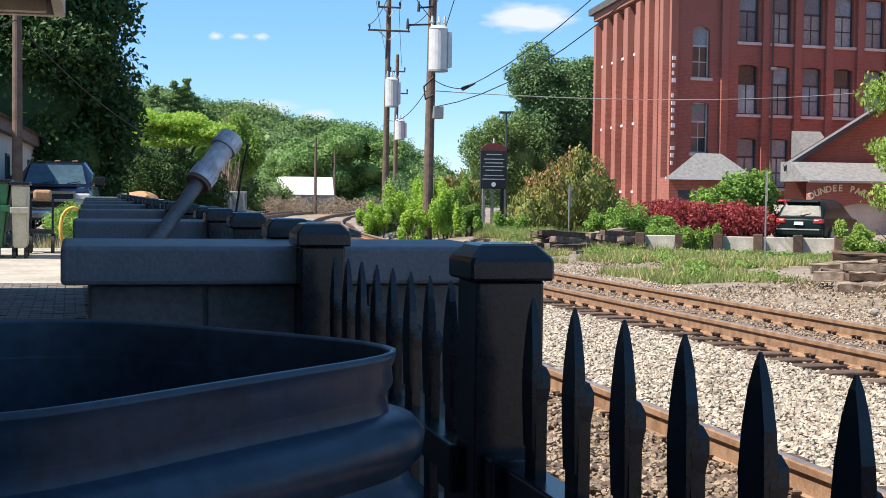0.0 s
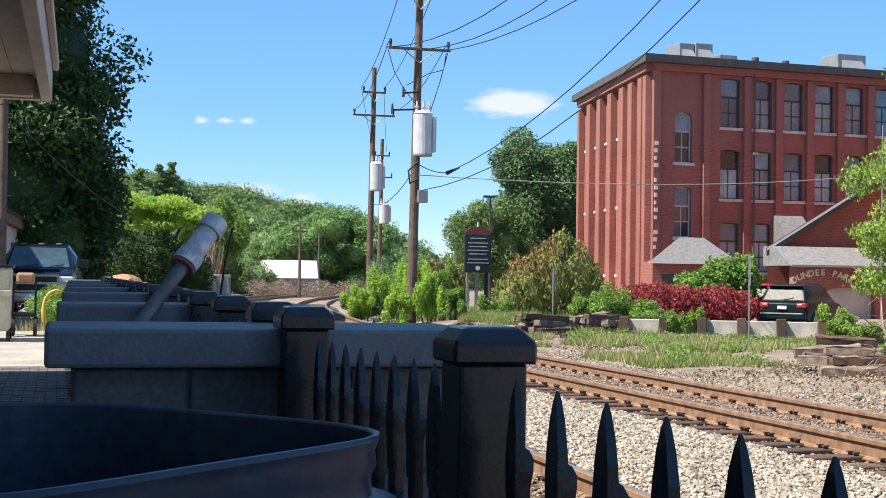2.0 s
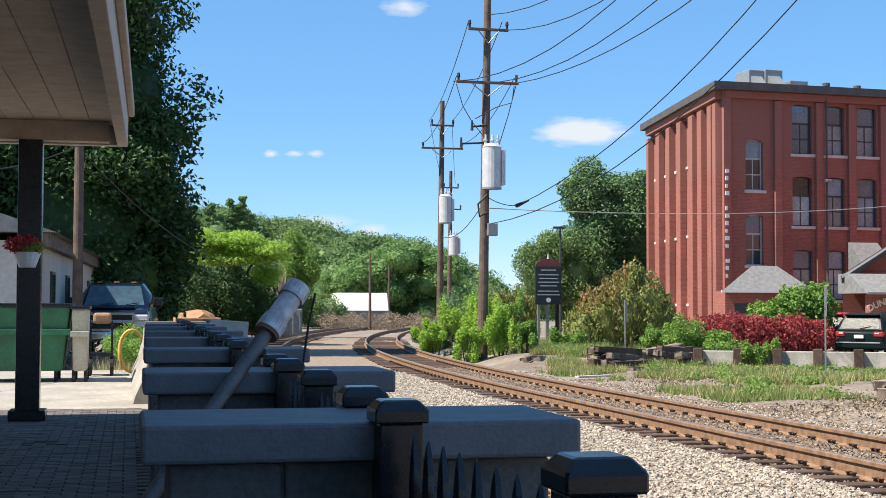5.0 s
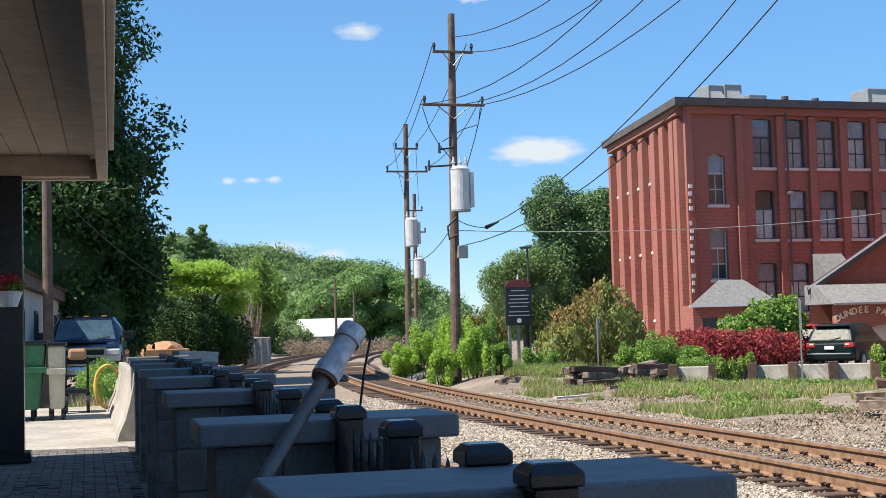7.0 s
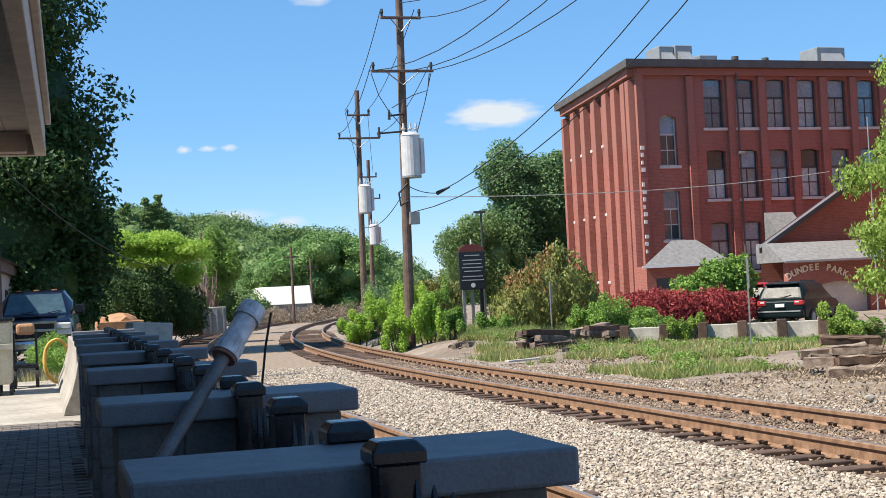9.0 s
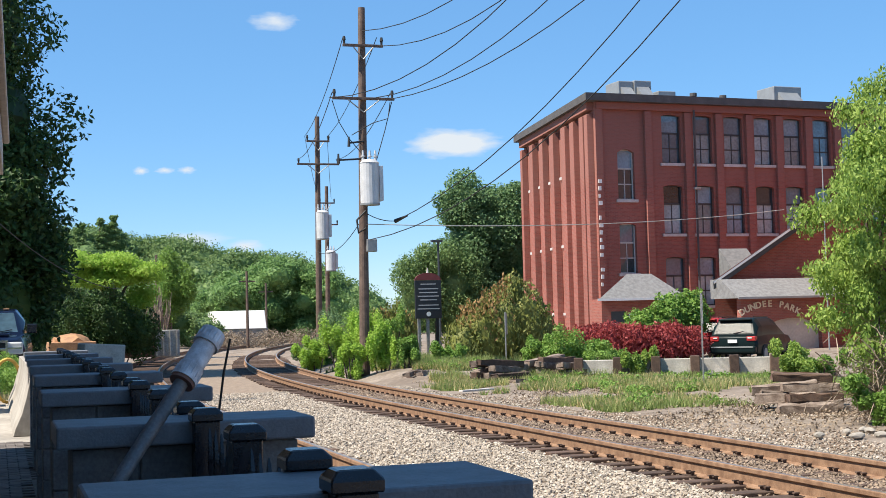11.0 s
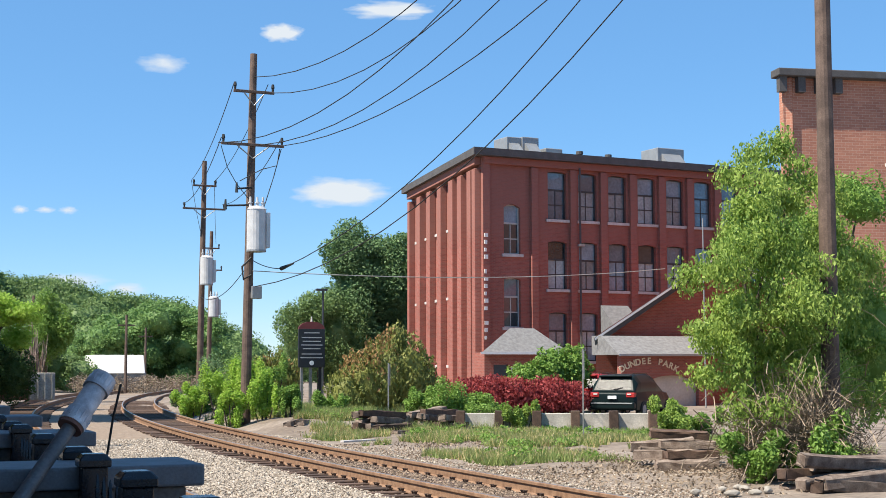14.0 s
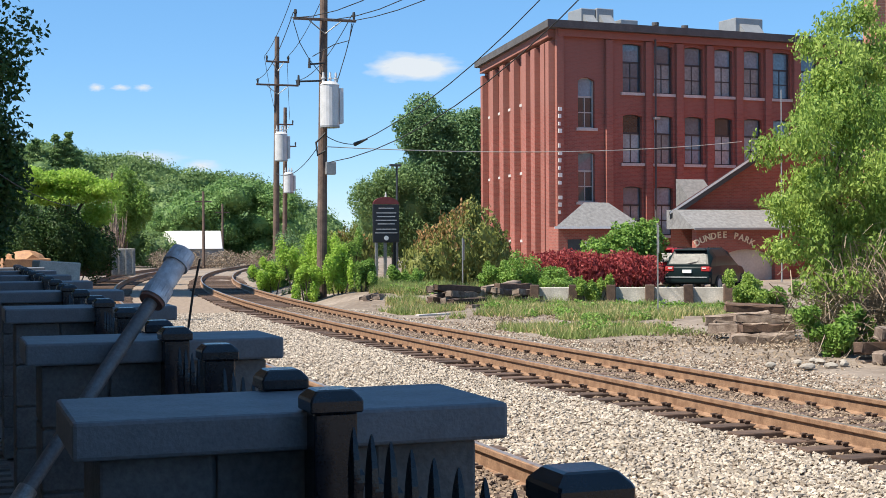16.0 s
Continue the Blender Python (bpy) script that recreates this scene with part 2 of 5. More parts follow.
# ---------------------------------------------------------------- mesh helpers
def part(name, bm, material, parent=None, label="", smooth=False):
    """Links a bmesh, or a pair of vertices and faces, as one mesh object."""
    me = bpy.data.meshes.new(name)
    if isinstance(bm, tuple):
        me.from_pydata(*[x.tolist() if hasattr(x, "tolist") else x for x in (bm[0],)], [], bm[1].tolist() if hasattr(bm[1], "tolist") else bm[1])
    else:
        bm.to_mesh(me)
        bm.free()
    me.materials.append(material)
    if smooth:
        me.polygons.foreach_set("use_smooth", [True] * len(me.polygons))
    ob = new(name, me)
    if parent is not None:
        ob.parent = parent
    if label:
        ob["label"] = label
    return ob


def like(ob, parent, m):
    """Another object on the same mesh."""
    o = new(ob.name.split(".")[0], ob.data)
    o.parent, o.matrix_basis = parent, m
    return o


def thing(name, label, category, m=None, group="", kind=""):
    ob = new(name)
    ob.empty_display_size = 0.1
    if m is not None:
        ob.matrix_world = m
    return tagged(ob, label, category, group, kind)


def box(x0, x1, y0, y1, z0, z1, bevel=0.0, bm=None, m=None):
    own = bm is None
    bm = bm or bmesh.new()
    r = bmesh.ops.create_cube(bm, size=1, matrix=Matrix.Translation(((x0 + x1) / 2, (y0 + y1) / 2, (z0 + z1) / 2)) @ Matrix.Diagonal((x1 - x0, y1 - y0, z1 - z0, 1)))
    if bevel:
        bmesh.ops.bevel(bm, geom=list({e for v in r["verts"] for e in v.link_edges}), offset=bevel, segments=2, affect="EDGES", profile=0.5)
    if m is not None and own:
        bmesh.ops.transform(bm, matrix=m, verts=bm.verts)
    return bm


def boxes(rows):
    """Many plain small blocks in one mesh."""
    vs, fs = [], []
    for x0, x1, y0, y1, z0, z1 in rows:
        n = len(vs)
        vs += [(x0, y0, z0), (x1, y0, z0), (x1, y1, z0), (x0, y1, z0), (x0, y0, z1), (x1, y0, z1), (x1, y1, z1), (x0, y1, z1)]
        fs += [tuple(n + k for k in f) for f in ((3, 2, 1, 0), (4, 5, 6, 7), (0, 1, 5, 4), (1, 2, 6, 5), (2, 3, 7, 6), (3, 0, 4, 7))]
    return vs, fs


def cyl(r0, r1, a, b, seg=12, bm=None, caps=True):
    """A tapered rod from a to b."""
    bm = bm or bmesh.new()
    a, b = Vector(a), Vector(b)
    d = b - a
    m = Matrix.Translation((a + b) / 2) @ d.to_track_quat("Z", "Y").to_matrix().to_4x4()
    bmesh.ops.create_cone(bm, cap_ends=caps, segments=seg, radius1=r0, radius2=r1, depth=d.length, matrix=m)
    return bm


def prism(poly, x0, x1, bevel=0.0):
    """A side profile of (y, z) drawn out along x."""
    bm = bmesh.new()
    f = bm.faces.new([bm.verts.new((x0, y, z)) for y, z in poly])
    r = bmesh.ops.extrude_face_region(bm, geom=[f])
    bmesh.ops.translate(bm, vec=(x1 - x0, 0, 0), verts=[v for v in r["geom"] if isinstance(v, bmesh.types.BMVert)])
    bmesh.ops.recalc_face_normals(bm, faces=bm.faces)
    if bevel:
        bmesh.ops.bevel(bm, geom=bm.edges[:], offset=bevel, segments=2, affect="EDGES", profile=0.5)
    return bm


def sweep(path, prof, closed=True):
    """A profile of (side, up) carried along a path of points in plan."""
    vs, fs, n = [], [], len(prof)
    for i, p in enumerate(path):
        a, b = path[max(0, i - 1)], path[min(len(path) - 1, i + 1)]
        d = (Vector(b) - Vector(a)).normalized()
        s = Vector((d.y, -d.x, 0)).normalized()
        for u, w in prof:
            vs.append(tuple(Vector(p) + s * u + Vector((0, 0, w))))
        if i:
            for k in range(n if closed else n - 1):
                q = (k + 1) % n
                fs.append(((i - 1) * n + k, (i - 1) * n + q, i * n + q, i * n + k))
    if closed:
        fs += [tuple(range(n - 1, -1, -1)), tuple(range(len(vs) - n, len(vs)))]
    return vs, fs


def wire(name, pts, r, material, parent=None, label="", category="", sag=0.0):
    cu = bpy.data.curves.new(name, "CURVE")
    cu.dimensions, cu.bevel_depth, cu.bevel_resolution = "3D", r, 1
    pts = [Vector(p) for p in pts]
    if len(pts) == 2:
        a, b = pts
        pts = [a.lerp(b, k / 14) - Vector((0, 0, 4 * sag * (k / 14) * (1 - k / 14))) for k in range(15)]
    sp = cu.splines.new("POLY")
    sp.points.add(len(pts) - 1)
    for q, p in zip(sp.points, pts):
        q.co = (*p, 1)
    cu.materials.append(material)
    ob = new(name, cu)
    ob.parent = parent
    if label:
        tagged(ob, label, category)
    return ob


rng = np.random.default_rng(7)


def leaves(blobs, n, size, flat=0.5, droop=0.0, shell=0.45):
    """Bent diamond leaves scattered through the outer part of lumpy blobs (cx, cy, cz, rx, ry, rz)."""
    n, size = int(n * 2.0), size * 0.68
    B = np.array(blobs, float)
    w = (B[:, 3] * B[:, 4] + B[:, 4] * B[:, 5] + B[:, 3] * B[:, 5])
    k = rng.choice(len(B), n, p=w / w.sum())
    d = rng.normal(size=(n, 3))
    d /= np.linalg.norm(d, axis=1)[:, None]
    lump = 1 + 0.13 * np.sin(d[:, 0] * 7 + k) * np.cos(d[:, 1] * 6 + 2 * k) + 0.1 * np.sin(d[:, 2] * 11 + d[:, 0] * 9 + k * 3)
    r = (1 - shell * rng.random(n) ** 1.6) * lump
    p = B[k, :3] + B[k, 3:] * d * r[:, None]
    nrm = d * flat + rng.normal(size=(n, 3)) * 0.6 + np.array([0, 0, 0.3])
    nrm /= np.linalg.norm(nrm, axis=1)[:, None]
    t = np.cross(nrm, rng.normal(size=(n, 3)))
    t[:, 2] -= droop
    t /= np.linalg.norm(t, axis=1)[:, None] + 1e-9
    b = np.cross(nrm, t)
    s = size * (0.6 + 0.8 * rng.random(n))[:, None]
    v = np.stack([p - t * s, p + b * s * 0.5 + nrm * s * 0.12, p + t * s, p - b * s * 0.5 + nrm * s * 0.12], 1).reshape(-1, 3)
    f = np.arange(4 * n).reshape(-1, 4)
    return v, f


def cores(blobs, k=0.72):
    """Lumpy cores that close the inside of a crown."""
    bm = bmesh.new()
    for cx, cy, cz, rx, ry, rz in blobs:
        r = bmesh.ops.create_icosphere(bm, subdivisions=2, radius=1)
        for v in r["verts"]:
            q = v.co.copy()
            f = k * (1 + 0.25 * noise.noise(q * 2.3 + Vector((cx, cy, cz))))
            v.co = Vector((cx + q.x * rx * f, cy + q.y * ry * f, cz + q.z * rz * f))
    return bm


def billow(blobs, k=9, ratio=0.42, reach=0.74):
    """Breaks each blob up into many smaller clumps that stand out round a thinner middle."""
    out = []
    for cx, cy, cz, rx, ry, rz in blobs:
        out.append((cx, cy, cz, rx * 0.8, ry * 0.8, rz * 0.8))
        for j in range(k):
            d = rng.normal(size=3)
            d /= np.linalg.norm(d)
            q = ratio * (0.6 + 0.8 * rng.random())
            out.append((cx + d[0] * rx * reach, cy + d[1] * ry * reach, cz + d[2] * rz * reach, rx * q, ry * q, rz * q * 0.8))
    return out


def crown(name, blobs, n, size, material, parent, label="", core=0.72, flat=0.5, droop=0.0, shell=0.45, clumps=0):
    v, f = leaves(billow(blobs, clumps) if clumps else blobs, n, size, flat, droop, shell)
    if core:
        bm = cores(blobs, core)
        bm.verts.index_update()
        cv = np.array([x.co[:] for x in bm.verts])
        cf = [tuple(len(v) + q.index for q in fc.verts) for fc in bm.faces]
        bm.free()
        return part(name, (np.vstack([v, cv]), f.tolist() + cf), material, parent, label)
    return part(name, (v, f), material, parent, label)


def limbs(base, tops, r):
    """A tapered trunk that splits into limbs."""
    base = Vector(base)
    bm = bmesh.new()
    mid = sum((Vector(t) for t in tops), Vector()) / len(tops)
    fork = base.lerp(mid, 0.55)
    cyl(r, r * 0.65, base, fork, 10, bm)
    for t in tops:
        knee = fork.lerp(Vector(t), 0.5) + Vector((rng.normal() * 0.1, rng.normal() * 0.1, 0.2))
        cyl(r * 0.55, r * 0.35, fork, knee, 7, bm)
        cyl(r * 0.35, r * 0.1, knee, t, 6, bm)
    return bm


def tree(label, base, blobs, n, size, material, r=0.2, category="tree", core=0.6, droop=0.0, group="", shell=0.45, clumps=14):
    tr = thing("tree", label, category, pose(*base), group)
    bl = [(b[0] - base[0], b[1] - base[1], b[2] - base[2], *b[3:]) for b in blobs]
    part("trunk", limbs((0, 0, -0.1), [(b[0], b[1], b[2]) for b in bl[:6]], r), M["bark"], tr)
    crown("crown", bl, n, size, material, tr, core=core, droop=droop, shell=shell, clumps=clumps)
    return tr


def bush(name, label, base, blobs, n, size, material, core=0.7, category="bush", group="", droop=0.0, flat=0.5):
    th = thing(name, label, category, pose(*base), group)
    crown("foliage", blobs, n, size, material, th, core=core, droop=droop, flat=flat)
    bm = bmesh.new()
    for b in blobs[:5]:
        cyl(0.03, 0.012, (b[0] * 0.5, b[1] * 0.5, -0.05), (b[0], b[1], b[2]), 5, bm)
    part("stems", bm, M["bark"], th)
    return th


# ---------------------------------------------------------------- ground
GZ = -0.48


def bend(y):
    """How far the line swings to the side after the straight."""
    return 0.0 if y < 22 else (y - 22) ** 2 / 450


def ground_z(x, y):
    """The flat bed under the tracks and the uneven waste ground beyond them."""
    k = min(1, max(0, (x - 9.6) / 2.5))
    h = 0.12 * noise.noise(Vector((x * 0.35, y * 0.35, 3))) + 0.05 * noise.noise(Vector((x * 1.3, y * 1.3, 8)))
    bank = 0.28 * min(1, max(0, (x - bend(y) - 9.2) / 1.2)) * min(1, max(0, (y - 34.5) / 3)) * min(1, max(0, (20 - x) / 4))
    return GZ - 0.05 + k * (0.06 + h) - (0.02 if x < 9.6 else 0) + bank


def grid(xs, ys, zf):
    vs = [(x, y, zf(x, y)) for y in ys for x in xs]
    n = len(xs)
    fs = [(j * n + i, j * n + i + 1, (j + 1) * n + i + 1, (j + 1) * n + i) for j in range(len(ys) - 1) for i in range(n - 1)]
    return vs, fs


gx = [-2500, -600, -150, -60, -30, -12, -4, 0.6] + [0.6 + 0.45 * k for k in range(1, 60)] + [30, 36, 45, 60, 90, 150, 400, 2500]
gy = [-800, -100, -20, -6] + [-4 + 0.6 * k for k in range(90)] + [52, 56, 60, 66, 75, 90, 110, 140, 200, 300, 600, 3000]
ground = tagged(part("ground", grid(gx, gy, ground_z), M["dirt"], smooth=True), "dry stony dirt and gravel beside the railway", "ground", kind="structure")


YS = [-6, 0, 10, 18, 22] + [22 + 3 * k for k in range(1, 40)]


def line(x, z):
    return [(x + bend(y), y, z) for y in YS]


bed = tagged(part("ballast_bed", sweep(line(5.2, GZ - 0.06), [(-4.4, -0.1), (-4.3, 0.04), (4.4, 0.04), (4.9, -0.1)]), M["ballast"]), "pale crushed stone ballast bed under both tracks", "ballast", kind="structure")


def stones(n, x0, x1, y0, y1, s0, s1, z):
    o = np.array([[1, 0, 0], [0, 1, 0], [0, 0, 1], [-1, 0, 0], [0, -1, 0], [0, 0, -1]], float)
    of = np.array([[0, 1, 2], [1, 3, 2], [3, 4, 2], [4, 0, 2], [1, 0, 5], [3, 1, 5], [4, 3, 5], [0, 4, 5]])
    q = rng.normal(size=(n, 4))
    q /= np.linalg.norm(q, axis=1)[:, None]
    w, x, y, zz = q.T
    R = np.stack([1 - 2 * (y * y + zz * zz), 2 * (x * y - zz * w), 2 * (x * zz + y * w), 2 * (x * y + zz * w), 1 - 2 * (x * x + zz * zz), 2 * (y * zz - x * w), 2 * (x * zz - y * w), 2 * (y * zz + x * w), 1 - 2 * (x * x + y * y)], 1).reshape(n, 3, 3)
    sc = (s0 + (s1 - s0) * rng.random(n))[:, None, None] * (0.6 + 0.6 * rng.random((n, 6, 1)))
    v = np.einsum("nij,kj->nki", R, o) * sc * np.array([1, 1, 0.75])
    p = np.stack([x0 + (x1 - x0) * rng.random(n), y0 + (y1 - y0) * rng.random(n) ** 1.5, z + 0.02 * rng.random(n)], 1)
    return (v + p[:, None]).reshape(-1, 3), (of[None] + 6 * np.arange(n)[:, None, None]).reshape(-1, 3)


for n, x0, x1, y0, y1, z, mm in ((52000, 3.5, 6.42, 2.5, 34, GZ - 0.005, "stone"), (2500, 6.4, 6.9, 3, 34, GZ - 0.02, "brownstone"), (17000, 7.0, 8.3, 4, 36, GZ + 0.012, "brownstone"), (8000, 8.5, 9.9, 5, 36, GZ - 0.03, "stone"), (6000, 0.9, 1.9, 1, 24, GZ - 0.02, "brownstone"), (16000, 1.95, 3.4, 1, 24, GZ + 0.02, "brownstone"), (24000, 9.8, 15, 7, 30, GZ - 0.035, "brownstone"), (9000, 9.8, 15, 7, 28, GZ - 0.03, "stone")):
    sv, sf = stones(n, x0, x1, y0, y1, 0.016, 0.036, z)
    sv[:, 0] += np.where(sv[:, 1] > 22, (sv[:, 1] - 22) ** 2 / 450, 0)
    tagged(part("ballast_stones", (sv, sf), M[mm]), "loose crushed ballast stones beside the rails", "ballast", kind="stuff")

platform = thing("pavement", "shaded brick-paved station platform with concrete edge", "pavement", kind="structure")
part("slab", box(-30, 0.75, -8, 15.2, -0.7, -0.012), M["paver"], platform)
part("edge_strip", box(0.42, 0.8, -8, 22, -0.7, 0.0, 0.01), M["concrete"], platform)
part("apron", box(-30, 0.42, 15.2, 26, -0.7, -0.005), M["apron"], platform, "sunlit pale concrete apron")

# ---------------------------------------------------------------- rails and ties
RAIL = [(-0.07, 0), (0.07, 0), (0.07, 0.012), (0.012, 0.03), (0.01, 0.12), (0.036, 0.132), (0.036, 0.165), (0.028, 0.172), (-0.028, 0.172), (-0.036, 0.165), (-0.036, 0.132), (-0.01, 0.12), (-0.012, 0.03), (-0.07, 0.012)]
RAIL = [(a, b * 1.15) for a, b in RAIL]
HEAD = [(-0.026, 0.1985), (0.026, 0.1985), (0.024, 0.201), (-0.024, 0.201)]
tie_mesh = None
for cx, tidy in ((2.68, "near"), (7.65, "main")):
    track = thing("railway_track", "standard gauge railway track with rusty rails and timber ties", "track", kind="structure")
    for sx in (-0.7525, 0.7525):
        part("rail", sweep(line(cx + sx, GZ + 0.01), RAIL), M["rail"], track, "rust-brown steel rail")
        part("rail_head", sweep(line(cx + sx, GZ + 0.01), HEAD), M["railtop"], track, "worn bright rail head")
    y = 1.0
    ties = 0
    while y < 75 and ties < 140:
        if tie_mesh is None:
            tie_mesh = part("tie", box(-1.3, 1.3, -0.11, 0.11, -0.16, 0, 0.012), M["tie"], track)
            tie_mesh.matrix_basis = pose(cx, y, GZ + 0.012)
        else:
            like(tie_mesh, track, pose(cx + bend(y) + rng.normal() * 0.03, y + rng.normal() * 0.02, GZ + 0.018 + rng.random() * 0.02, 0, 0, rng.normal() * 0.8 - math.degrees(max(0, y - 22) / 225)))
        y += 0.53
        ties += 1
    bx = []
    for k in range(75):
        yy = 1.0 + 0.53 * k
        for sx in (-0.7525, 0.7525):
            for sd in (-1, 1):
                c = cx + sx + sd * 0.1 + bend(yy)
                bx.append((c - 0.06, c + 0.06, yy - 0.08, yy + 0.08, GZ + 0.012, GZ + 0.03))
                for q in (-0.05, 0.05):
                    bx.append((c - 0.02, c + 0.02, yy + q - 0.014, yy + q + 0.014, GZ + 0.03, GZ + 0.06))
                    bx.append((c - 0.035, c + 0.025, yy + q - 0.02, yy + q + 0.02, GZ + 0.06, GZ + 0.075))
    tagged(part("tie_plates", boxes(bx), M["tie"], track, "rusty tie plates with spikes"), kind="stuff")

# ---------------------------------------------------------------- fence of piers and pickets
PIERS = [-2.5, 0.0, 1.98] + [4.4 + 2.4 * k for k in range(6)]


def fence_x(y):
    return 0.007 + (0.0424 * (-0.06 - max(y, -0.98)) if y < -0.06 else 0.012 * max(0, y) - 0.003)


def pier(y):
    p = thing("fence_pier", "dark grey painted block pier with a slab cap", "pier", pose(0, y, 0), "piers of the platform fence")
    part("cap", box(-0.45, 0.36, 0.0, 0.39, 1.0, 1.07, 0.008), M["cap"], p, "dark slate-grey cap slab")
    part("core", box(-0.39, 0.3, 0.055, 0.335, 0, 1.0), M["pier"], p)
    for c in range(5):
        for k, (a, b) in enumerate(((-0.4, -0.055), (-0.047, 0.31)) if c % 2 else ((-0.4, -0.2), (-0.192, 0.1), (0.108, 0.31))):
            part("block", box(a, b, 0.045, 0.345, 0.2 * c + 0.004, 0.2 * c + 0.196, 0.006), M["pier"], p)
    return p


first_pier = pier(PIERS[0])
for y in PIERS[1:]:
    copy_thing(first_pier, pose(0.012 * max(0, y), y, 0))


def post_mesh(parent, y):
    if "post" not in SHARED:
        bm = box(-0.04, 0.04, -0.04, 0.04, 0, 1.072, 0.004)
        SHARED["post"] = part("post", bm, M["black"], parent, "square black steel post")
        bm = bmesh.new()
        lo = [bm.verts.new((a * 0.049, b * 0.049, 1.072)) for a, b in ((-1, -1), (1, -1), (1, 1), (-1, 1))]
        md = [bm.verts.new((a * 0.049, b * 0.049, 1.096)) for a, b in ((-1, -1), (1, -1), (1, 1), (-1, 1))]
        hi = [bm.verts.new((a * 0.033, b * 0.033, 1.113)) for a, b in ((-1, -1), (1, -1), (1, 1), (-1, 1))]
        bm.faces.new(lo[::-1])
        bm.faces.new(hi)
        for p, q in ((lo, md), (md, hi)):
            for k in range(4):
                bm.faces.new((p[k], p[(k + 1) % 4], q[(k + 1) % 4], q[k]))
        bmesh.ops.bevel(bm, geom=bm.edges[:], offset=0.003, segments=1, affect="EDGES")
        SHARED["cap"] = part("post_cap", bm, M["black"], parent, "bevelled post cap")
        a, b = SHARED["post"], SHARED["cap"]
    else:
        a, b = like(SHARED["post"], parent, Matrix()), like(SHARED["cap"], parent, Matrix())
    for o in (a, b):
        o.matrix_basis = pose(fence_x(y), y, 0)


def picket_bm():
    """A square bar with a rounded top and a thinner spear blade on its platform side."""
    bm = bmesh.new()

    def stack(rings):
        prev = None
        for z, a, b, off in rings:
            cur = [bm.verts.new((sx * b + off, sy * a, z)) for sx, sy in ((-1, -1), (1, -1), (1, 1), (-1, 1))]
            if prev:
                for k in range(4):
                    bm.faces.new((prev[k], prev[(k + 1) % 4], cur[(k + 1) % 4], cur[k]))
            else:
                bm.faces.new(cur[::-1])
            prev = cur
        bm.faces.new(prev)

    w = 0.019
    stack([(0.08, w, 0.006, 0.0), (0.95, w, 0.006, 0.0), (0.966, w * 1.03, 0.0075, 0.0015), (0.979, w * 0.95, 0.0075, 0.002), (0.987, w * 0.6, 0.006, 0.001), (0.99, w * 0.25, 0.003, 0.0)])
    stack([(0.9, w * 0.9, 0.004, -0.005), (0.95, w, 0.0055, -0.005), (0.975, w, 0.0058, -0.005), (1.005, w * 0.86, 0.005, -0.005), (1.032, w * 0.55, 0.0042, -0.005), (1.05, w * 0.22, 0.003, -0.005), (1.0595, 0.0008, 0.001, -0.005)])
    return bm


SHARED = {}
for i in range(len(PIERS) - 1):
    y0, y1 = PIERS[i] + 0.345 + 0.06, PIERS[i + 1] + 0.045 - 0.06
    mid = -0.98 if i == 0 else (y0 + y1) / 2
    fence = thing("picket_fence", "black steel picket fence with spear tops between piers", "fence", group="panels of the platform fence")
    for y in (y0, mid, y1):
        post_mesh(fence, y)
    for a, b in ((y0 + 0.05, mid - 0.05), (mid + 0.05, y1 - 0.05)):
        FX = fence_x((a + b) / 2)
        for z in (0.85, 0.16):
            part("fence_rail", box(FX - 0.02, FX + 0.02, a, b, z - 0.02, z + 0.02, 0.003), M["black"], fence)
            for q in (a, b):
                part("bracket", box(FX - 0.032, FX + 0.032, q - 0.03, q + 0.03, z - 0.03, z + 0.028, 0.004), M["black"], fence)
        step, start = (0.093, 0.095) if i == 0 and a > -1 else (0.125, 0.084)
        for k in range(int((b - a - 0.1) / step) + 1):
            y = b - start - step * k
            if "picket" not in SHARED:
                SHARED["picket"] = pk = part("picket", picket_bm(), M["black"], fence)
            else:
                pk = like(SHARED["picket"], fence, Matrix())
            pk.matrix_basis = pose(fence_x(y), y, 0, 0, 0, rng.normal() * 2)

# ---------------------------------------------------------------- steel bin by the fence
tank = thing("steel_bin", "dark blue ribbed sheet-steel bin with an open top", "bin", pose(-0.48, -1.1, 0))
FLATS = ((-48, 0.3), (42, 0.345), (132, 0.345), (222, 0.345))


def rim(inset, z):
    """A rounded square: a circle with four flattened sides, one more than the rest."""
    pts = []
    for k in range(72):
        t = radians(5 * k)
        r = 0.395
        q = r ** -16
        for a, d in FLATS:
            c = math.cos(t - radians(a))
            if c > 0.2:
                q += (d / c) ** -16
        r = q ** (-1 / 16) - inset
        pts.append((r * math.cos(t), r * math.sin(t), z))
    return pts


def loft(rings, close_end=False):
    n = len(rings[0])
    vs = [p for r in rings for p in r]
    fs = [(j * n + k, j * n + (k + 1) % n, (j + 1) * n + (k + 1) % n, (j + 1) * n + k) for j in range(len(rings) - 1) for k in range(n)]
    if close_end:
        fs.append(tuple(range(len(vs) - n, len(vs))))
    return vs, fs


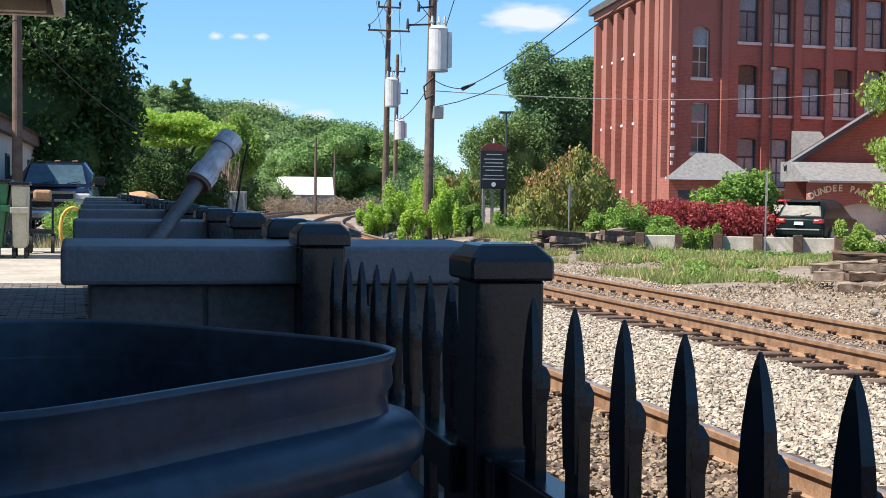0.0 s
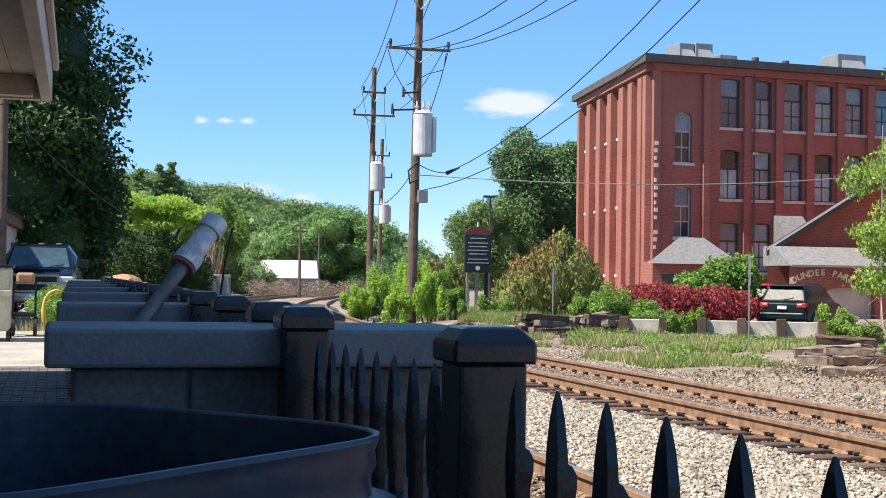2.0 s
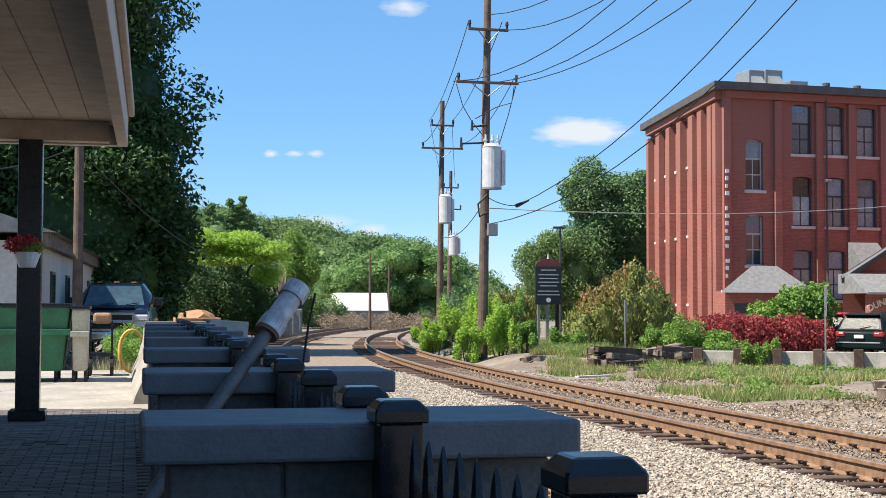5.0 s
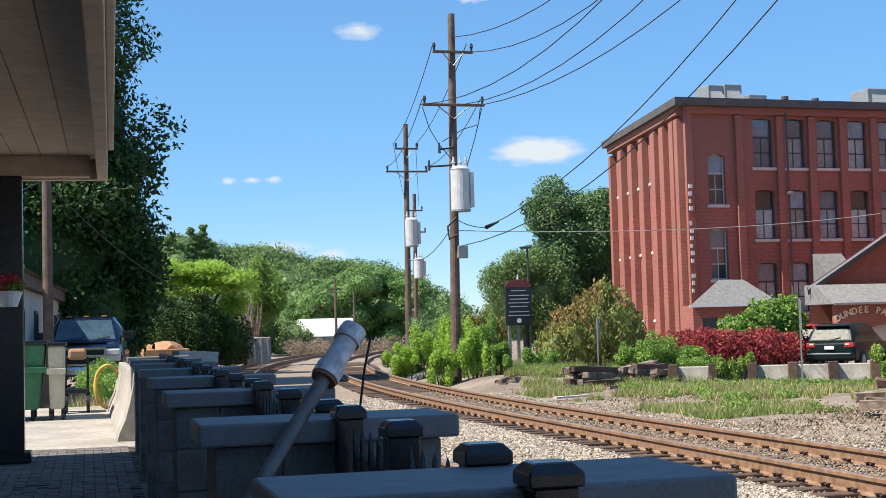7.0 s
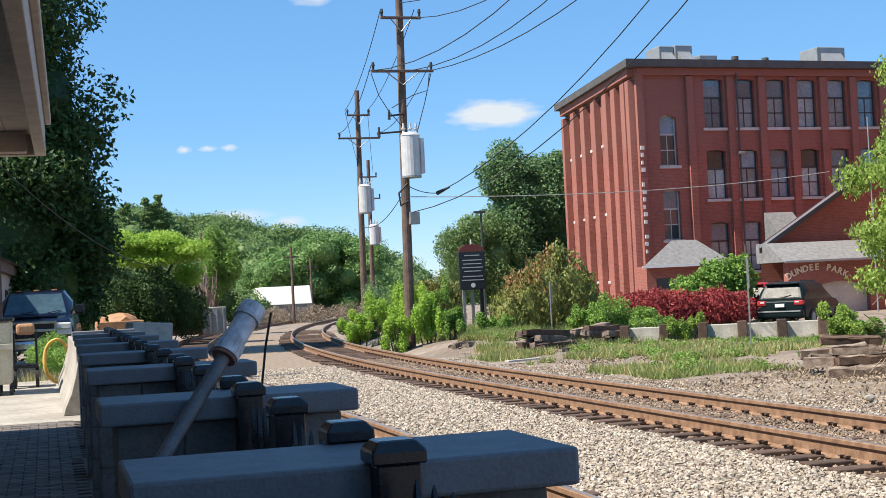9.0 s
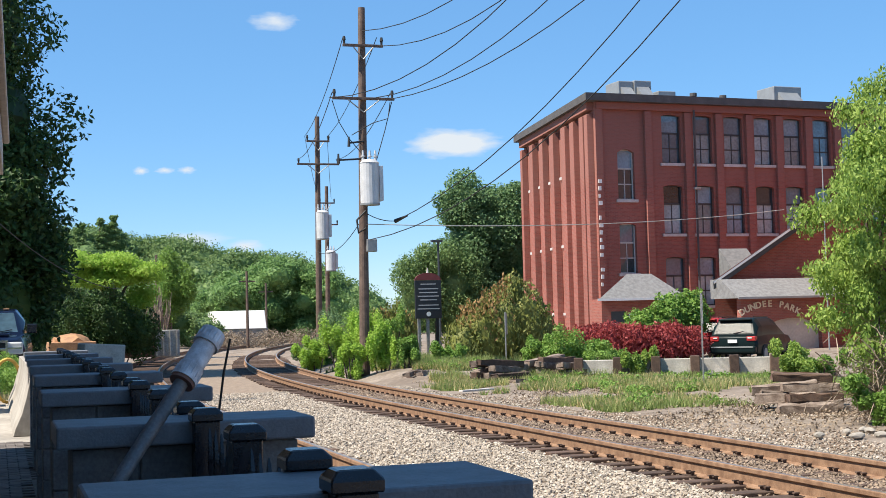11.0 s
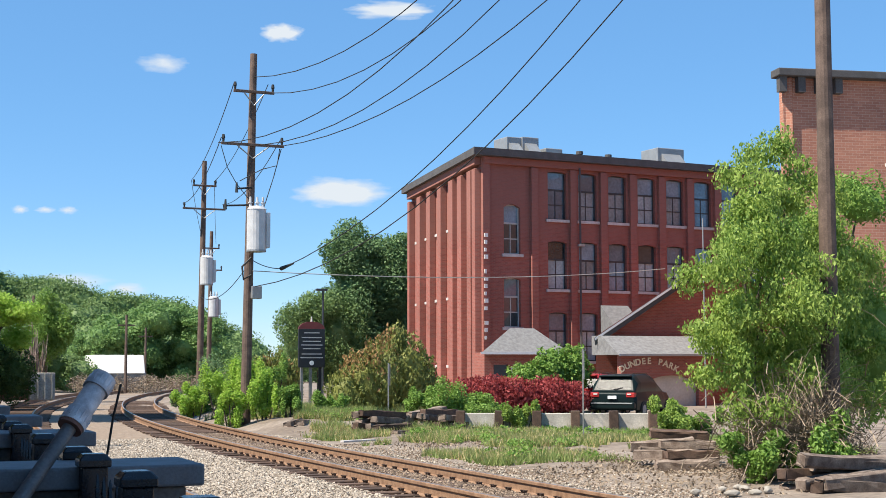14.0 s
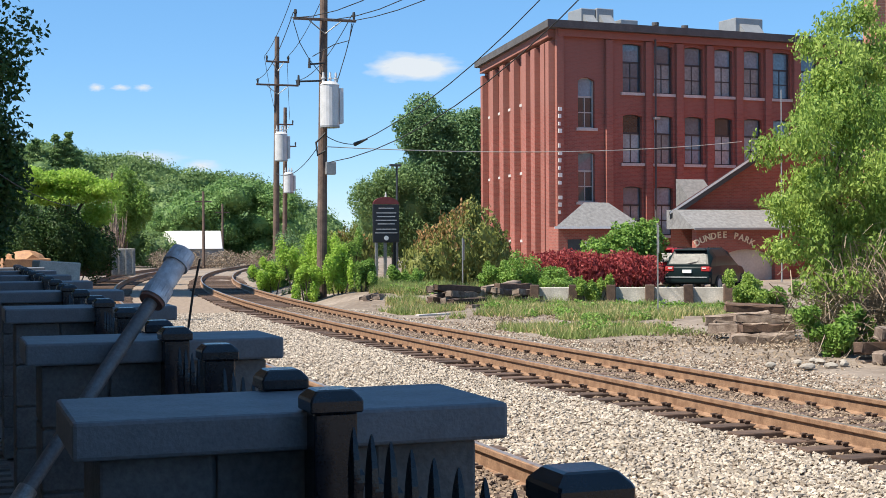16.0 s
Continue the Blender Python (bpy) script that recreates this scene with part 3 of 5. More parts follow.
prof = [(0.02, 0.02), (0.012, 0.5), (0.012, 0.82), (-0.012, 0.835), (-0.016, 0.862), (-0.004, 0.872), (0.002, 0.885), (-0.012, 0.9), (-0.016, 0.925), (-0.002, 0.94), (0.022, 0.946), (0.026, 0.962), (0.018, 0.975), (0.02, 0.99), (0.015, 1.002), (0.015, 1.007), (0.019, 1.008), (0.023, 1.004), (0.025, 0.98), (0.036, 0.5), (0.04, 0.04)]
rings = [rim(a, z) for a, z in prof]
part("lower_wall", loft(rings[:3]), M["bin"], tank, smooth=True)
part("lower_rib", loft(rings[2:7]), M["bin"], tank, "rolled rib", smooth=True)
part("upper_rib", loft(rings[6:11]), M["bin"], tank, "rolled rib", smooth=True)
part("neck", loft(rings[10:15]), M["bin"], tank, smooth=True)
part("rim", loft(rings[14:18]), M["bin"], tank, "thin folded steel rim", smooth=True)
part("inner_wall", loft(rings[17:], True), M["bin"], tank, "dark empty inside", smooth=True)

# ---------------------------------------------------------------- leaning pipe between the piers
pipe = thing("leaning_pipe", "dirty white plastic pipe sleeved over a leaning metal pole", "pipe")
tip, foot = Vector((0.08, 2.12, 1.345)), Vector((-0.95, 1.3, 0.0))
ax = (tip - foot).normalized()
part("metal_pole", cyl(0.023, 0.023, foot, tip - ax * 0.12, 24), M["dullsteel"], pipe, "dull grey metal pole")
part("pole_joint", cyl(0.03, 0.03, foot + ax * 0.86, foot + ax * 0.94, 24), M["galv"], pipe)
part("sleeve", cyl(0.037, 0.037, tip - ax * 0.19, tip - ax * 0.005, 28), M["pvc"], pipe, "scuffed white plastic sleeve")
for d, ln in ((0.0, 0.055), (0.15, 0.055)):
    cp = part("coupling", cyl(0.0425, 0.0425, tip - ax * (d + ln), tip - ax * d, 28), M["pvc"], pipe, "white plastic coupling")
    part("coupling_lip", cyl(0.0445, 0.0445, tip - ax * (d + ln), tip - ax * (d + ln - 0.012), 28), M["pvc"], cp)
    side = ax.cross(Vector((0, 0, 1))).normalized()
    over = side.cross(ax)
    for k in range(14):
        u = (side * math.cos(k * 0.4488) + over * math.sin(k * 0.4488)) * 0.0425
        part("grip_rib", cyl(0.0022, 0.0022, tip - ax * (d + ln - 0.016) + u, tip - ax * (d + 0.012) + u, 5), M["pvc"], cp)
part("band", cyl(0.041, 0.041, tip - ax * 0.217, tip - ax * 0.205, 24), M["rust"], pipe, "dark rusty clamp band")
wire("cord", [tip + Vector((0.055, 0, -0.02)), tip + Vector((0.035, 0.02, -0.13)), tip + Vector((0.02, 0.04, -0.26)), tip + Vector((0.02, 0.05, -0.6))], 0.004, M["cable"], pipe)

# ---------------------------------------------------------------- station canopy and platform corner
canopy = thing("station_canopy", "tan station canopy with boarded soffit and boxed eave", "canopy", kind="structure")
part("roof_slab", prism([(-7, 3.42), (14.1, 3.42), (14.1, 3.62), (-7, 3.62)], -9, -0.5), M["roof"], canopy)
for k in range(28):
    x1 = -0.62 - 0.3 * k
    part("soffit_board", box(x1 - 0.292, x1, -12, 13.9, 3.37, 3.4), M["soffit"], canopy)
for x0, x1, y0, y1 in ((-0.62, -0.5, -12, 14.1), (-9, -0.62, 13.95, 14.1)):
    part("fascia", box(x0, x1, y0, y1, 3.14, 3.66, 0.01), M["fascia"], canopy, "tan boxed fascia board")
part("gutter", box(-0.5, -0.43, -12, 14.12, 3.5, 3.63, 0.015), M["fascia"], canopy)
canopy.matrix_world = pose(-0.5, 14.1, 0, 0, 0, -0.9) @ pose(0.5, -14.1, 0)
part("end_beam", box(-9, -0.7, 13.6, 13.8, 3.14, 3.37, 0.01), M["soffit"], canopy)
part("upper_roof", prism([(-12, 3.62), (13.8, 3.62), (11, 6.2), (-12, 6.2)], -9, -3.2), M["roof"], canopy)
station = tagged(part("wall_station", box(-9, -3.6, -12, 12.5, 0, 3.4), M["siding"]), "shaded station wall beside the platform", "wall", kind="structure")
col = thing("canopy_column", "square black column holding up the canopy", "column", pose(-1.56, 15.0, 0))
col.location = (-1.56, 13.7, 0)
part("shaft", box(-0.13, 0.13, -0.13, 0.13, 0.1, 3.14, 0.01), M["black"], col)
part("base", box(-0.2, 0.2, -0.2, 0.2, 0, 0.12, 0.015), M["black"], col)
basket = thing("hanging_basket", "white hanging basket of red flowers on the column", "flower basket", pose(-1.57, 13.45, 1.82))
part("bowl", cyl(0.09, 0.15, (0, 0, -0.12), (0, 0, 0.05), 14), M["white"], basket)
crown("flowers", [(-0.05, 0, 0.13, 0.2, 0.16, 0.1)], 350, 0.035, M["flower"], basket, core=0)
crown("leaves", [(0, 0, 0.1, 0.16, 0.15, 0.09)], 250, 0.04, M["leaf"], basket, core=0)


def dumpster(x0, x1, y0, y1, h, material, label):
    d = thing("dumpster", label, "dumpster", pose((x0 + x1) / 2, (y0 + y1) / 2, 0), "dumpsters")
    w, l = (x1 - x0) / 2, (y1 - y0) / 2
    bm = box(-w, w, -l, l, 0.18, h)
    for v in bm.verts:
        if v.co.z < 0.3:
            v.co.x *= 0.86
            v.co.y *= 0.8
    bmesh.ops.bevel(bm, geom=bm.edges[:], offset=0.02, segments=2, affect="EDGES")
    part("body", bm, material, d)
    part("lid", box(-w - 0.03, w + 0.03, -l - 0.03, l + 0.03, h, h + 0.06, 0.015), M["black"], d, "black plastic lid")
    part("rib", box(-w - 0.02, w + 0.02, -l - 0.03, -l + 0.02, h * 0.62, h * 0.7, 0.008), material, d)
    for sx in (-0.75, 0.75):
        for sy in (-0.7, 0.7):
            part("caster", cyl(0.08, 0.08, (w * sx - 0.03, l * sy, 0.08), (w * sx + 0.03, l * sy, 0.08), 12), M["tyre"], d)
            part("caster_fork", box(w * sx - 0.03, w * sx + 0.03, l * sy - 0.03, l * sy + 0.03, 0.1, 0.2), M["black"], d)
    return d


dumpster(-3.2, -1.43, 21.6, 23.0, 1.26, M["green"], "green steel dumpster with a closed black lid")
dumpster(-1.39, -1.13, 21.5, 22.8, 1.22, M["tan"], "tan plastic refuse cart beside the green dumpster")

cart = thing("tool_cart", "small dark steel handcart with an orange machine on it", "cart", pose(-0.98, 24.0, 0))
part("deck", box(-0.2, 0.25, -0.4, 0.4, 0.35, 0.42, 0.01), M["black"], cart)
part("machine", box(-0.12, 0.2, -0.25, 0.25, 0.95, 1.15, 0.05), M["orange"], cart, "orange machine housing")
for x in (-0.17, 0.22):
    part("upright", box(x - 0.02, x + 0.02, -0.02, 0.02, 0.42, 1.0), M["black"], cart)
    for y in (-0.3, 0.3):
        part("wheel", cyl(0.17, 0.17, (x - 0.03, y, 0.17), (x + 0.03, y, 0.17), 16), M["tyre"], cart)

barrier = thing("concrete_barrier", "pale cream concrete barrier with flared foot", "barrier", pose(-0.12, 16.2, 0))
bm = prism([(-0.28, 0), (0.28, 0), (0.25, 0.1), (0.17, 0.28), (0.11, 0.5), (0.07, 0.7), (0.06, 0.86), (-0.06, 0.86), (-0.07, 0.7), (-0.11, 0.5), (-0.17, 0.28), (-0.25, 0.1)], 0, 9, 0.006)
part("body", bm, M["apron"], barrier).matrix_basis = pose(0, 0, 0, 0, 0, 90)


def wheel(parent, x, y, r=0.36, w=0.24):
    t = part("wheel", cyl(r, r, (x - w / 2, y, r), (x + w / 2, y, r), 24), M["tyre"], parent, "black rubber tyre")
    part("rim", cyl(r * 0.6, r * 0.6, (x - w / 2 - 0.01, y, r), (x + w / 2 + 0.01, y, r), 16), M["metalbox"], t)


def car_shell(rings, bevel=0.03):
    """A skin over upright cross-sections (y, half width low, half width high, z low, z high)."""
    bm = bmesh.new()
    prev = None
    for y, wl, wh, z0, z1 in rings:
        zm = z0 + (z1 - z0) * 0.55
        cur = [bm.verts.new(p) for p in ((-wl, y, z0), (wl, y, z0), (wl * 1.02, y, zm), (wh, y, z1), (-wh, y, z1), (-wl * 1.02, y, zm))]
        if prev:
            for k in range(6):
                bm.faces.new((prev[k], prev[(k + 1) % 6], cur[(k + 1) % 6], cur[k]))
        else:
            bm.faces.new(cur[::-1])
        prev = cur
    bm.faces.new(prev)
    bmesh.ops.recalc_face_normals(bm, faces=bm.faces)
    bmesh.ops.bevel(bm, geom=bm.edges[:], offset=bevel, segments=2, affect="EDGES", profile=0.6)
    return bm


def plate(pts, th):
    """A thin pane through four corners."""
    bm = bmesh.new()
    bm.faces.new([bm.verts.new(p) for p in pts])
    bmesh.ops.solidify(bm, geom=bm.faces[:], thickness=th)
    return bm


def pickup(m):
    """Front end towards -y."""
    c = thing("pickup_truck", "parked dark blue pickup truck with chrome grille", "truck", m)
    part("body", car_shell([(-2.72, 0.88, 0.8, 0.5, 1.12), (-2.5, 0.97, 0.88, 0.45, 1.2), (-1.2, 0.99, 0.92, 0.45, 1.27), (1.0, 0.99, 0.93, 0.45, 1.28), (2.8, 0.98, 0.92, 0.5, 1.25)]), M["bluecar"], c, smooth=True)
    part("hood", box(-0.6, 0.6, -2.45, -1.25, 1.2, 1.3, 0.04), M["bluecar"], c, "raised hood panel")
    part("cab", car_shell([(-1.3, 0.88, 0.82, 1.2, 1.26), (-0.55, 0.9, 0.68, 1.2, 1.86), (-0.2, 0.9, 0.69, 1.2, 1.92), (0.75, 0.9, 0.69, 1.2, 1.91), (1.05, 0.9, 0.72, 1.2, 1.8)]), M["bluecar"], c, smooth=True)
    part("windscreen", plate(((-0.76, -1.235, 1.32), (0.76, -1.235, 1.32), (0.64, -0.62, 1.82), (-0.64, -0.62, 1.82)), 0.03), M["glass"], c, "grey-blue reflecting windscreen")
    for sx in (-0.35, 0.3):
        part("wiper", cyl(0.012, 0.012, (sx, -1.28, 1.33), (sx + 0.32, -1.2, 1.38), 5), M["black"], c)
    for sx in (-1, 1):
        part("side_window", plate(((sx * 0.87, -0.75, 1.36), (sx * 0.87, 0.75, 1.36), (sx * 0.74, 0.7, 1.8), (sx * 0.74, -0.4, 1.8)), 0.03), M["glassdark"], c)
        hl = part("headlight", box(sx * 0.74 - 0.19, sx * 0.74 + 0.19, -2.78, -2.55, 0.78, 1.08, 0.04), M["lamp"], c, "clear headlight")
        part("lens_bar", box(sx * 0.74 - 0.17, sx * 0.74 + 0.17, -2.8, -2.77, 0.91, 0.95), M["chrome"], hl)
        part("mirror", box(sx * 1.1 - 0.12, sx * 1.1 + 0.12, -0.98, -0.86, 1.28, 1.52, 0.03), M["black"], c)
        part("fog_light", cyl(0.07, 0.07, (sx * 0.7, -2.93, 0.54), (sx * 0.7, -2.86, 0.54), 12), M["lamp"], c)
        for y in (-1.75, 1.75):
            wheel(c, sx * 0.85, y, 0.4)
    g = part("grille", box(-0.54, 0.54, -2.8, -2.66, 0.7, 1.12, 0.03), M["black"], c, "black grille")
    part("grille_rim", boxes([(-0.58, 0.58, -2.83, -2.76, 1.07, 1.13), (-0.58, 0.58, -2.83, -2.76, 0.68, 0.73), (-0.58, -0.53, -2.83, -2.76, 0.73, 1.07), (0.53, 0.58, -2.83, -2.76, 0.73, 1.07)]), M["chrome"], g, "chrome surround")
    part("grille_bar", box(-0.53, 0.53, -2.84, -2.77, 0.87, 0.94, 0.01), M["chrome"], g, "chrome bar")
    part("front_bumper", box(-0.98, 0.98, -2.92, -2.65, 0.42, 0.66, 0.06), M["chrome"], c, "chrome bumper")
    part("number_plate", box(-0.16, 0.16, -2.95, -2.92, 0.48, 0.6), M["white"], c)
    for k in (-0.45, 0.0, 0.45):
        part("roof_lamp", box(k - 0.07, k + 0.07, -0.42, -0.32, 1.9, 1.94, 0.01), M["orange"], c)


pickup(pose(-0.76, 35.7, -0.02, 0, 0, -3))


def suv(m, paint, label):
    """Rear end towards -y."""
    c = thing("parked_car", label, "car", m, "cars in the park")
    part("body", car_shell([(-2.34, 0.82, 0.78, 0.42, 0.98), (-2.2, 0.9, 0.84, 0.36, 1.04), (-1.0, 0.93, 0.86, 0.34, 1.06), (1.0, 0.93, 0.85, 0.34, 1.04), (1.9, 0.9, 0.78, 0.36, 0.96), (2.3, 0.8, 0.66, 0.42, 0.78)]), paint, c, smooth=True)
    part("cabin", car_shell([(-2.24, 0.84, 0.8, 1.0, 1.08), (-1.95, 0.85, 0.66, 1.0, 1.6), (-1.6, 0.86, 0.66, 1.0, 1.68), (-0.3, 0.86, 0.66, 1.0, 1.7), (0.25, 0.86, 0.64, 1.0, 1.62), (1.15, 0.84, 0.78, 1.0, 1.06)]), paint, c, smooth=True)
    rw = part("rear_window", plate(((-0.7, -2.235, 1.12), (0.7, -2.235, 1.12), (0.6, -2.0, 1.54), (-0.6, -2.0, 1.54)), -0.03), M["carglass"], c, "tinted rear window")
    part("wiper", cyl(0.012, 0.012, (0.0, -2.27, 1.12), (0.38, -2.2, 1.2), 5), M["black"], rw)
    part("spoiler", box(-0.62, 0.62, -2.1, -1.85, 1.6, 1.66, 0.02), paint, c)
    for sx in (-1, 1):
        for a, b, a2, b2 in ((-1.85, -1.05, -1.7, -1.05), (-0.98, -0.05, -0.98, -0.08), (0.03, 0.85, 0.03, 0.3)):
            part("side_window", plate(((sx * 0.85, a, 1.1), (sx * 0.85, b, 1.1), (sx * 0.705, b2, 1.56), (sx * 0.705, a2, 1.56)), 0.03), M["carglass"], c)
        tl = part("tail_light", box(sx * 0.7 - 0.17, sx * 0.7 + 0.17, -2.37, -2.12, 0.84, 1.02, 0.03), M["redlamp"], c, "red tail light")
        part("reverse_lens", box(sx * 0.66 - 0.08, sx * 0.66 + 0.08, -2.39, -2.36, 0.93, 0.98, 0.008), M["lamp"], tl, "clear lens")
        part("roof_rail", box(sx * 0.6 - 0.02, sx * 0.6 + 0.02, -1.7, -0.1, 1.7, 1.745, 0.008), M["black"], c)
        for y in (-1.45, 1.45):
            wheel(c, sx * 0.83, y, 0.35)
    part("rear_bumper", box(-0.88, 0.88, -2.47, -2.2, 0.4, 0.66, 0.06), paint, c)
    part("bumper_trim", box(-0.8, 0.8, -2.49, -2.46, 0.6, 0.64, 0.006), M["metalbox"], c, "grey trim strip")
    part("number_plate", box(-0.17, 0.17, -2.4, -2.3, 0.78, 0.9), M["white"], c)
    return c


suv(pose(27.05, 44.55, -0.6, 0, 0, -49), M["blackcar"], "parked black-green estate car with rear hatch closed")
suv(pose(28.0, 48.9, -0.6, 0, 0, -49), M["redcar"], "parked red car half hidden behind another car")

# ---------------------------------------------------------------- walls with openings
def pierced(L, z0, z1, ops, th=0.4, y=0.0):
    """A wall along x with real openings (u0, u1, v0, v1)."""
    us = sorted({0, L, *[o[0] for o in ops], *[o[1] for o in ops]})
    vs_ = sorted({z0, z1, *[o[2] for o in ops], *[o[3] for o in ops]})
    rows = []
    for i in range(len(us) - 1):
        j = 0
        while j < len(vs_) - 1:
            mid = ((us[i] + us[i + 1]) / 2, (vs_[j] + vs_[j + 1]) / 2)
            if any(o[0] < mid[0] < o[1] and o[2] < mid[1] < o[3] for o in ops):
                j += 1
                continue
            k = j
            while k + 1 < len(vs_) - 1 and not any(o[0] < mid[0] < o[1] and o[2] < (vs_[k + 1] + vs_[k + 2]) / 2 < o[3] for o in ops):
                k += 1
            rows.append((us[i], us[i + 1], y, y + th, vs_[j], vs_[k + 1]))
            j = k + 1
    return boxes(rows)


def sash(parent, u0, u1, v0, v1, y=0.2, arch=True, frame_mat="winframe", low="glass", high="glass"):
    """A tall mill window: frame, meeting rail, muntins, panes, sill and brick arch."""
    f = 0.07
    mv = v0 + (v1 - v0) * 0.62
    rows = [(u0, u0 + f, y, y + 0.1, v0, v1), (u1 - f, u1, y, y + 0.1, v0, v1), (u0 + f, u1 - f, y, y + 0.1, v1 - f, v1), (u0 + f, u1 - f, y, y + 0.1, v0, v0 + f), (u0 + f, u1 - f, y + 0.01, y + 0.08, mv - 0.05, mv + 0.05)]
    w = part("window", boxes(rows), M[frame_mat], parent, "tall sash window")
    c = (u0 + u1) / 2
    part("muntin", boxes([(c - 0.025, c + 0.025, y + 0.02, y + 0.07, v0 + f, mv - 0.05)]), M[frame_mat], w)
    m2 = v0 + (mv - v0) * 0.5
    part("sash_rail", boxes([(u0 + f, u1 - f, y + 0.02, y + 0.07, m2 - 0.03, m2 + 0.03)]), M[frame_mat], w)
    part("pane", boxes([(u0 + f, u1 - f, y + 0.05, y + 0.06, v0 + f, mv - 0.05)]), M[low], w)
    part("pane", boxes([(u0 + f, u1 - f, y + 0.05, y + 0.06, mv + 0.05, v1 - f)]), M[high], w)
    part("window_sill", boxes([(u0 - 0.14, u1 + 0.14, -0.12, 0.2, v0 - 0.16, v0)]), M["sill"], w, "pale stone sill")
    if arch:
        bm = bmesh.new()
        n = 8
        lo, hi = [], []
        for k in range(n + 1):
            u = u0 + (u1 - u0) * k / n
            z = v1 - (0.2 if v1 > 10.55 and v1 < 10.65 else 0.1) * ((2 * k / n - 1) ** 2)
            lo.append(bm.verts.new((u, -0.012, z)))
            hi.append(bm.verts.new((u, -0.012, v1 + 0.05)))
        for k in range(n):
            bm.faces.new((lo[k], lo[k + 1], hi[k + 1], hi[k]))
        r = bmesh.ops.extrude_face_region(bm, geom=bm.faces[:])
        bmesh.ops.translate(bm, vec=(0, 0.3, 0), verts=[v for v in r["geom"] if isinstance(v, bmesh.types.BMVert)])
        bmesh.ops.recalc_face_normals(bm, faces=bm.faces)
        part("arch", bm, M["brick"], w)
    return w


# ---------------------------------------------------------------- brick mill
K = Vector((31.3, 68.0))
BASE = -0.6
mill = thing("mill_building", "four-storey red brick mill with tall sash windows", "building")
front = part("front_wall", bm=pierced(36, BASE, 13.2, [(1.38, 2.45, 7.75, 10.6), (1.38, 2.45, 3.6, 6.4)] + [(4.28 + 2.07 * k, 5.53 + 2.07 * k, a, b) for k in range(15) for a, b in ((9.85, 12.65), (5.82, 8.6), (1.7, 4.5))]), material=M["brick"], parent=mill)
front.matrix_basis = pose(K.x, K.y, 0, 0, 0, 3.5)
for a, b in ((7.75, 10.6), (3.6, 6.4)):
    sash(front, 1.38, 2.45, a, b, frame_mat="winpale", low="glassdark")
for k in range(15):
    for r, (a, b) in enumerate(((9.85, 12.65), (5.82, 8.6), (1.7, 4.5))):
        sash(front, 4.28 + 2.07 * k, 5.53 + 2.07 * k, a, b, low="glasspale" if (k * 2 + r) % 5 else "glass", high="glassdark" if r == 1 and k % 3 == 0 else "glass")
for u in [0.15, 3.3] + [5.9 + 2.07 * k for k in range(15)]:
    part("pilaster", box(u - 0.22, u + 0.22, -0.24, -0.002, BASE, 12.75 if u > 0.2 else 13.2, 0.01), M["brick"], front, "brick pilaster")
part("plinth_band", box(0.4, 36, -0.1, -0.003, BASE, 1.1), M["brick"], front)
part("corbel", box(0, 36, -0.3, -0.004, 12.8, 13.2, 0.02), M["brick"], front)
part("downpipe", cyl(0.06, 0.06, (6.25, -0.34, BASE), (6.25, -0.34, 12.9), 8), M["roof"], front)
part("wall_lamp", box(6.05, 6.4, -0.6, -0.35, 8.3, 8.45, 0.02), M["metalbox"], front)
SL = 17.0
far = Vector((K.x + math.sin(radians(8.3)) * SL, K.y + math.cos(radians(8.3)) * SL))
cols_ = [SL - u for u in (15.2, 12.4, 9.7, 6.85)]
sidew = part("side_wall", pierced(SL, BASE, 13.2, [(c - 0.65, c + 0.65, a, b) for c in cols_ for a, b in ((9.75, 12.7), (5.6, 8.6), (1.5, 4.4))]), M["brick"], mill)
sidew.matrix_basis = pose(far.x, far.y, 0, 0, 0, -98.3)
for c in cols_:
    for a, b in ((9.75, 12.7), (5.6, 8.6), (1.5, 4.4)):
        sash(sidew, c - 0.65, c + 0.65, a, b, low="glassdark", high="glassdark")
for c, w in ((0.35, 0.35), (3.2, 0.55), (5.95, 0.55), (8.7, 0.55), (11.5, 0.6), (13.5, 0.55), (15.6, 0.5), (16.6, 0.4)):
    part("buttress", box(c - w * 0.8, c + w * 0.8, -0.42, -0.003, BASE, 12.55, 0.03), M["brick"], sidew, "deep brick buttress between the bays")
part("corbel", box(0, SL, -0.45, -0.004, 12.75, 13.2, 0.02), M["brick"], sidew)
part("end_wall", box(-0.4, 0, 0.003, 30, BASE, 13.2), M["brick"], sidew)
d1, d2 = Vector((math.cos(radians(3.5)), math.sin(radians(3.5)))), Vector((math.sin(radians(8.3)), math.cos(radians(8.3))))
bm = bmesh.new()
q = [K - d1 * 0.7 - d2 * 0.7, K + d1 * 36.5 - d2 * 0.7, K + d1 * 36.5 + d2 * (SL + 0.7), K - d1 * 0.7 + d2 * (SL + 0.7)]
f = bm.faces.new([bm.verts.new((v.x, v.y, 13.2)) for v in q])
r = bmesh.ops.extrude_face_region(bm, geom=[f])
bmesh.ops.translate(bm, vec=(0, 0, 0.42), verts=[v for v in r["geom"] if isinstance(v, bmesh.types.BMVert)])
bmesh.ops.recalc_face_normals(bm, faces=bm.faces)
part("roof", bm, M["roof"], mill, "dark overhanging flat roof edge")
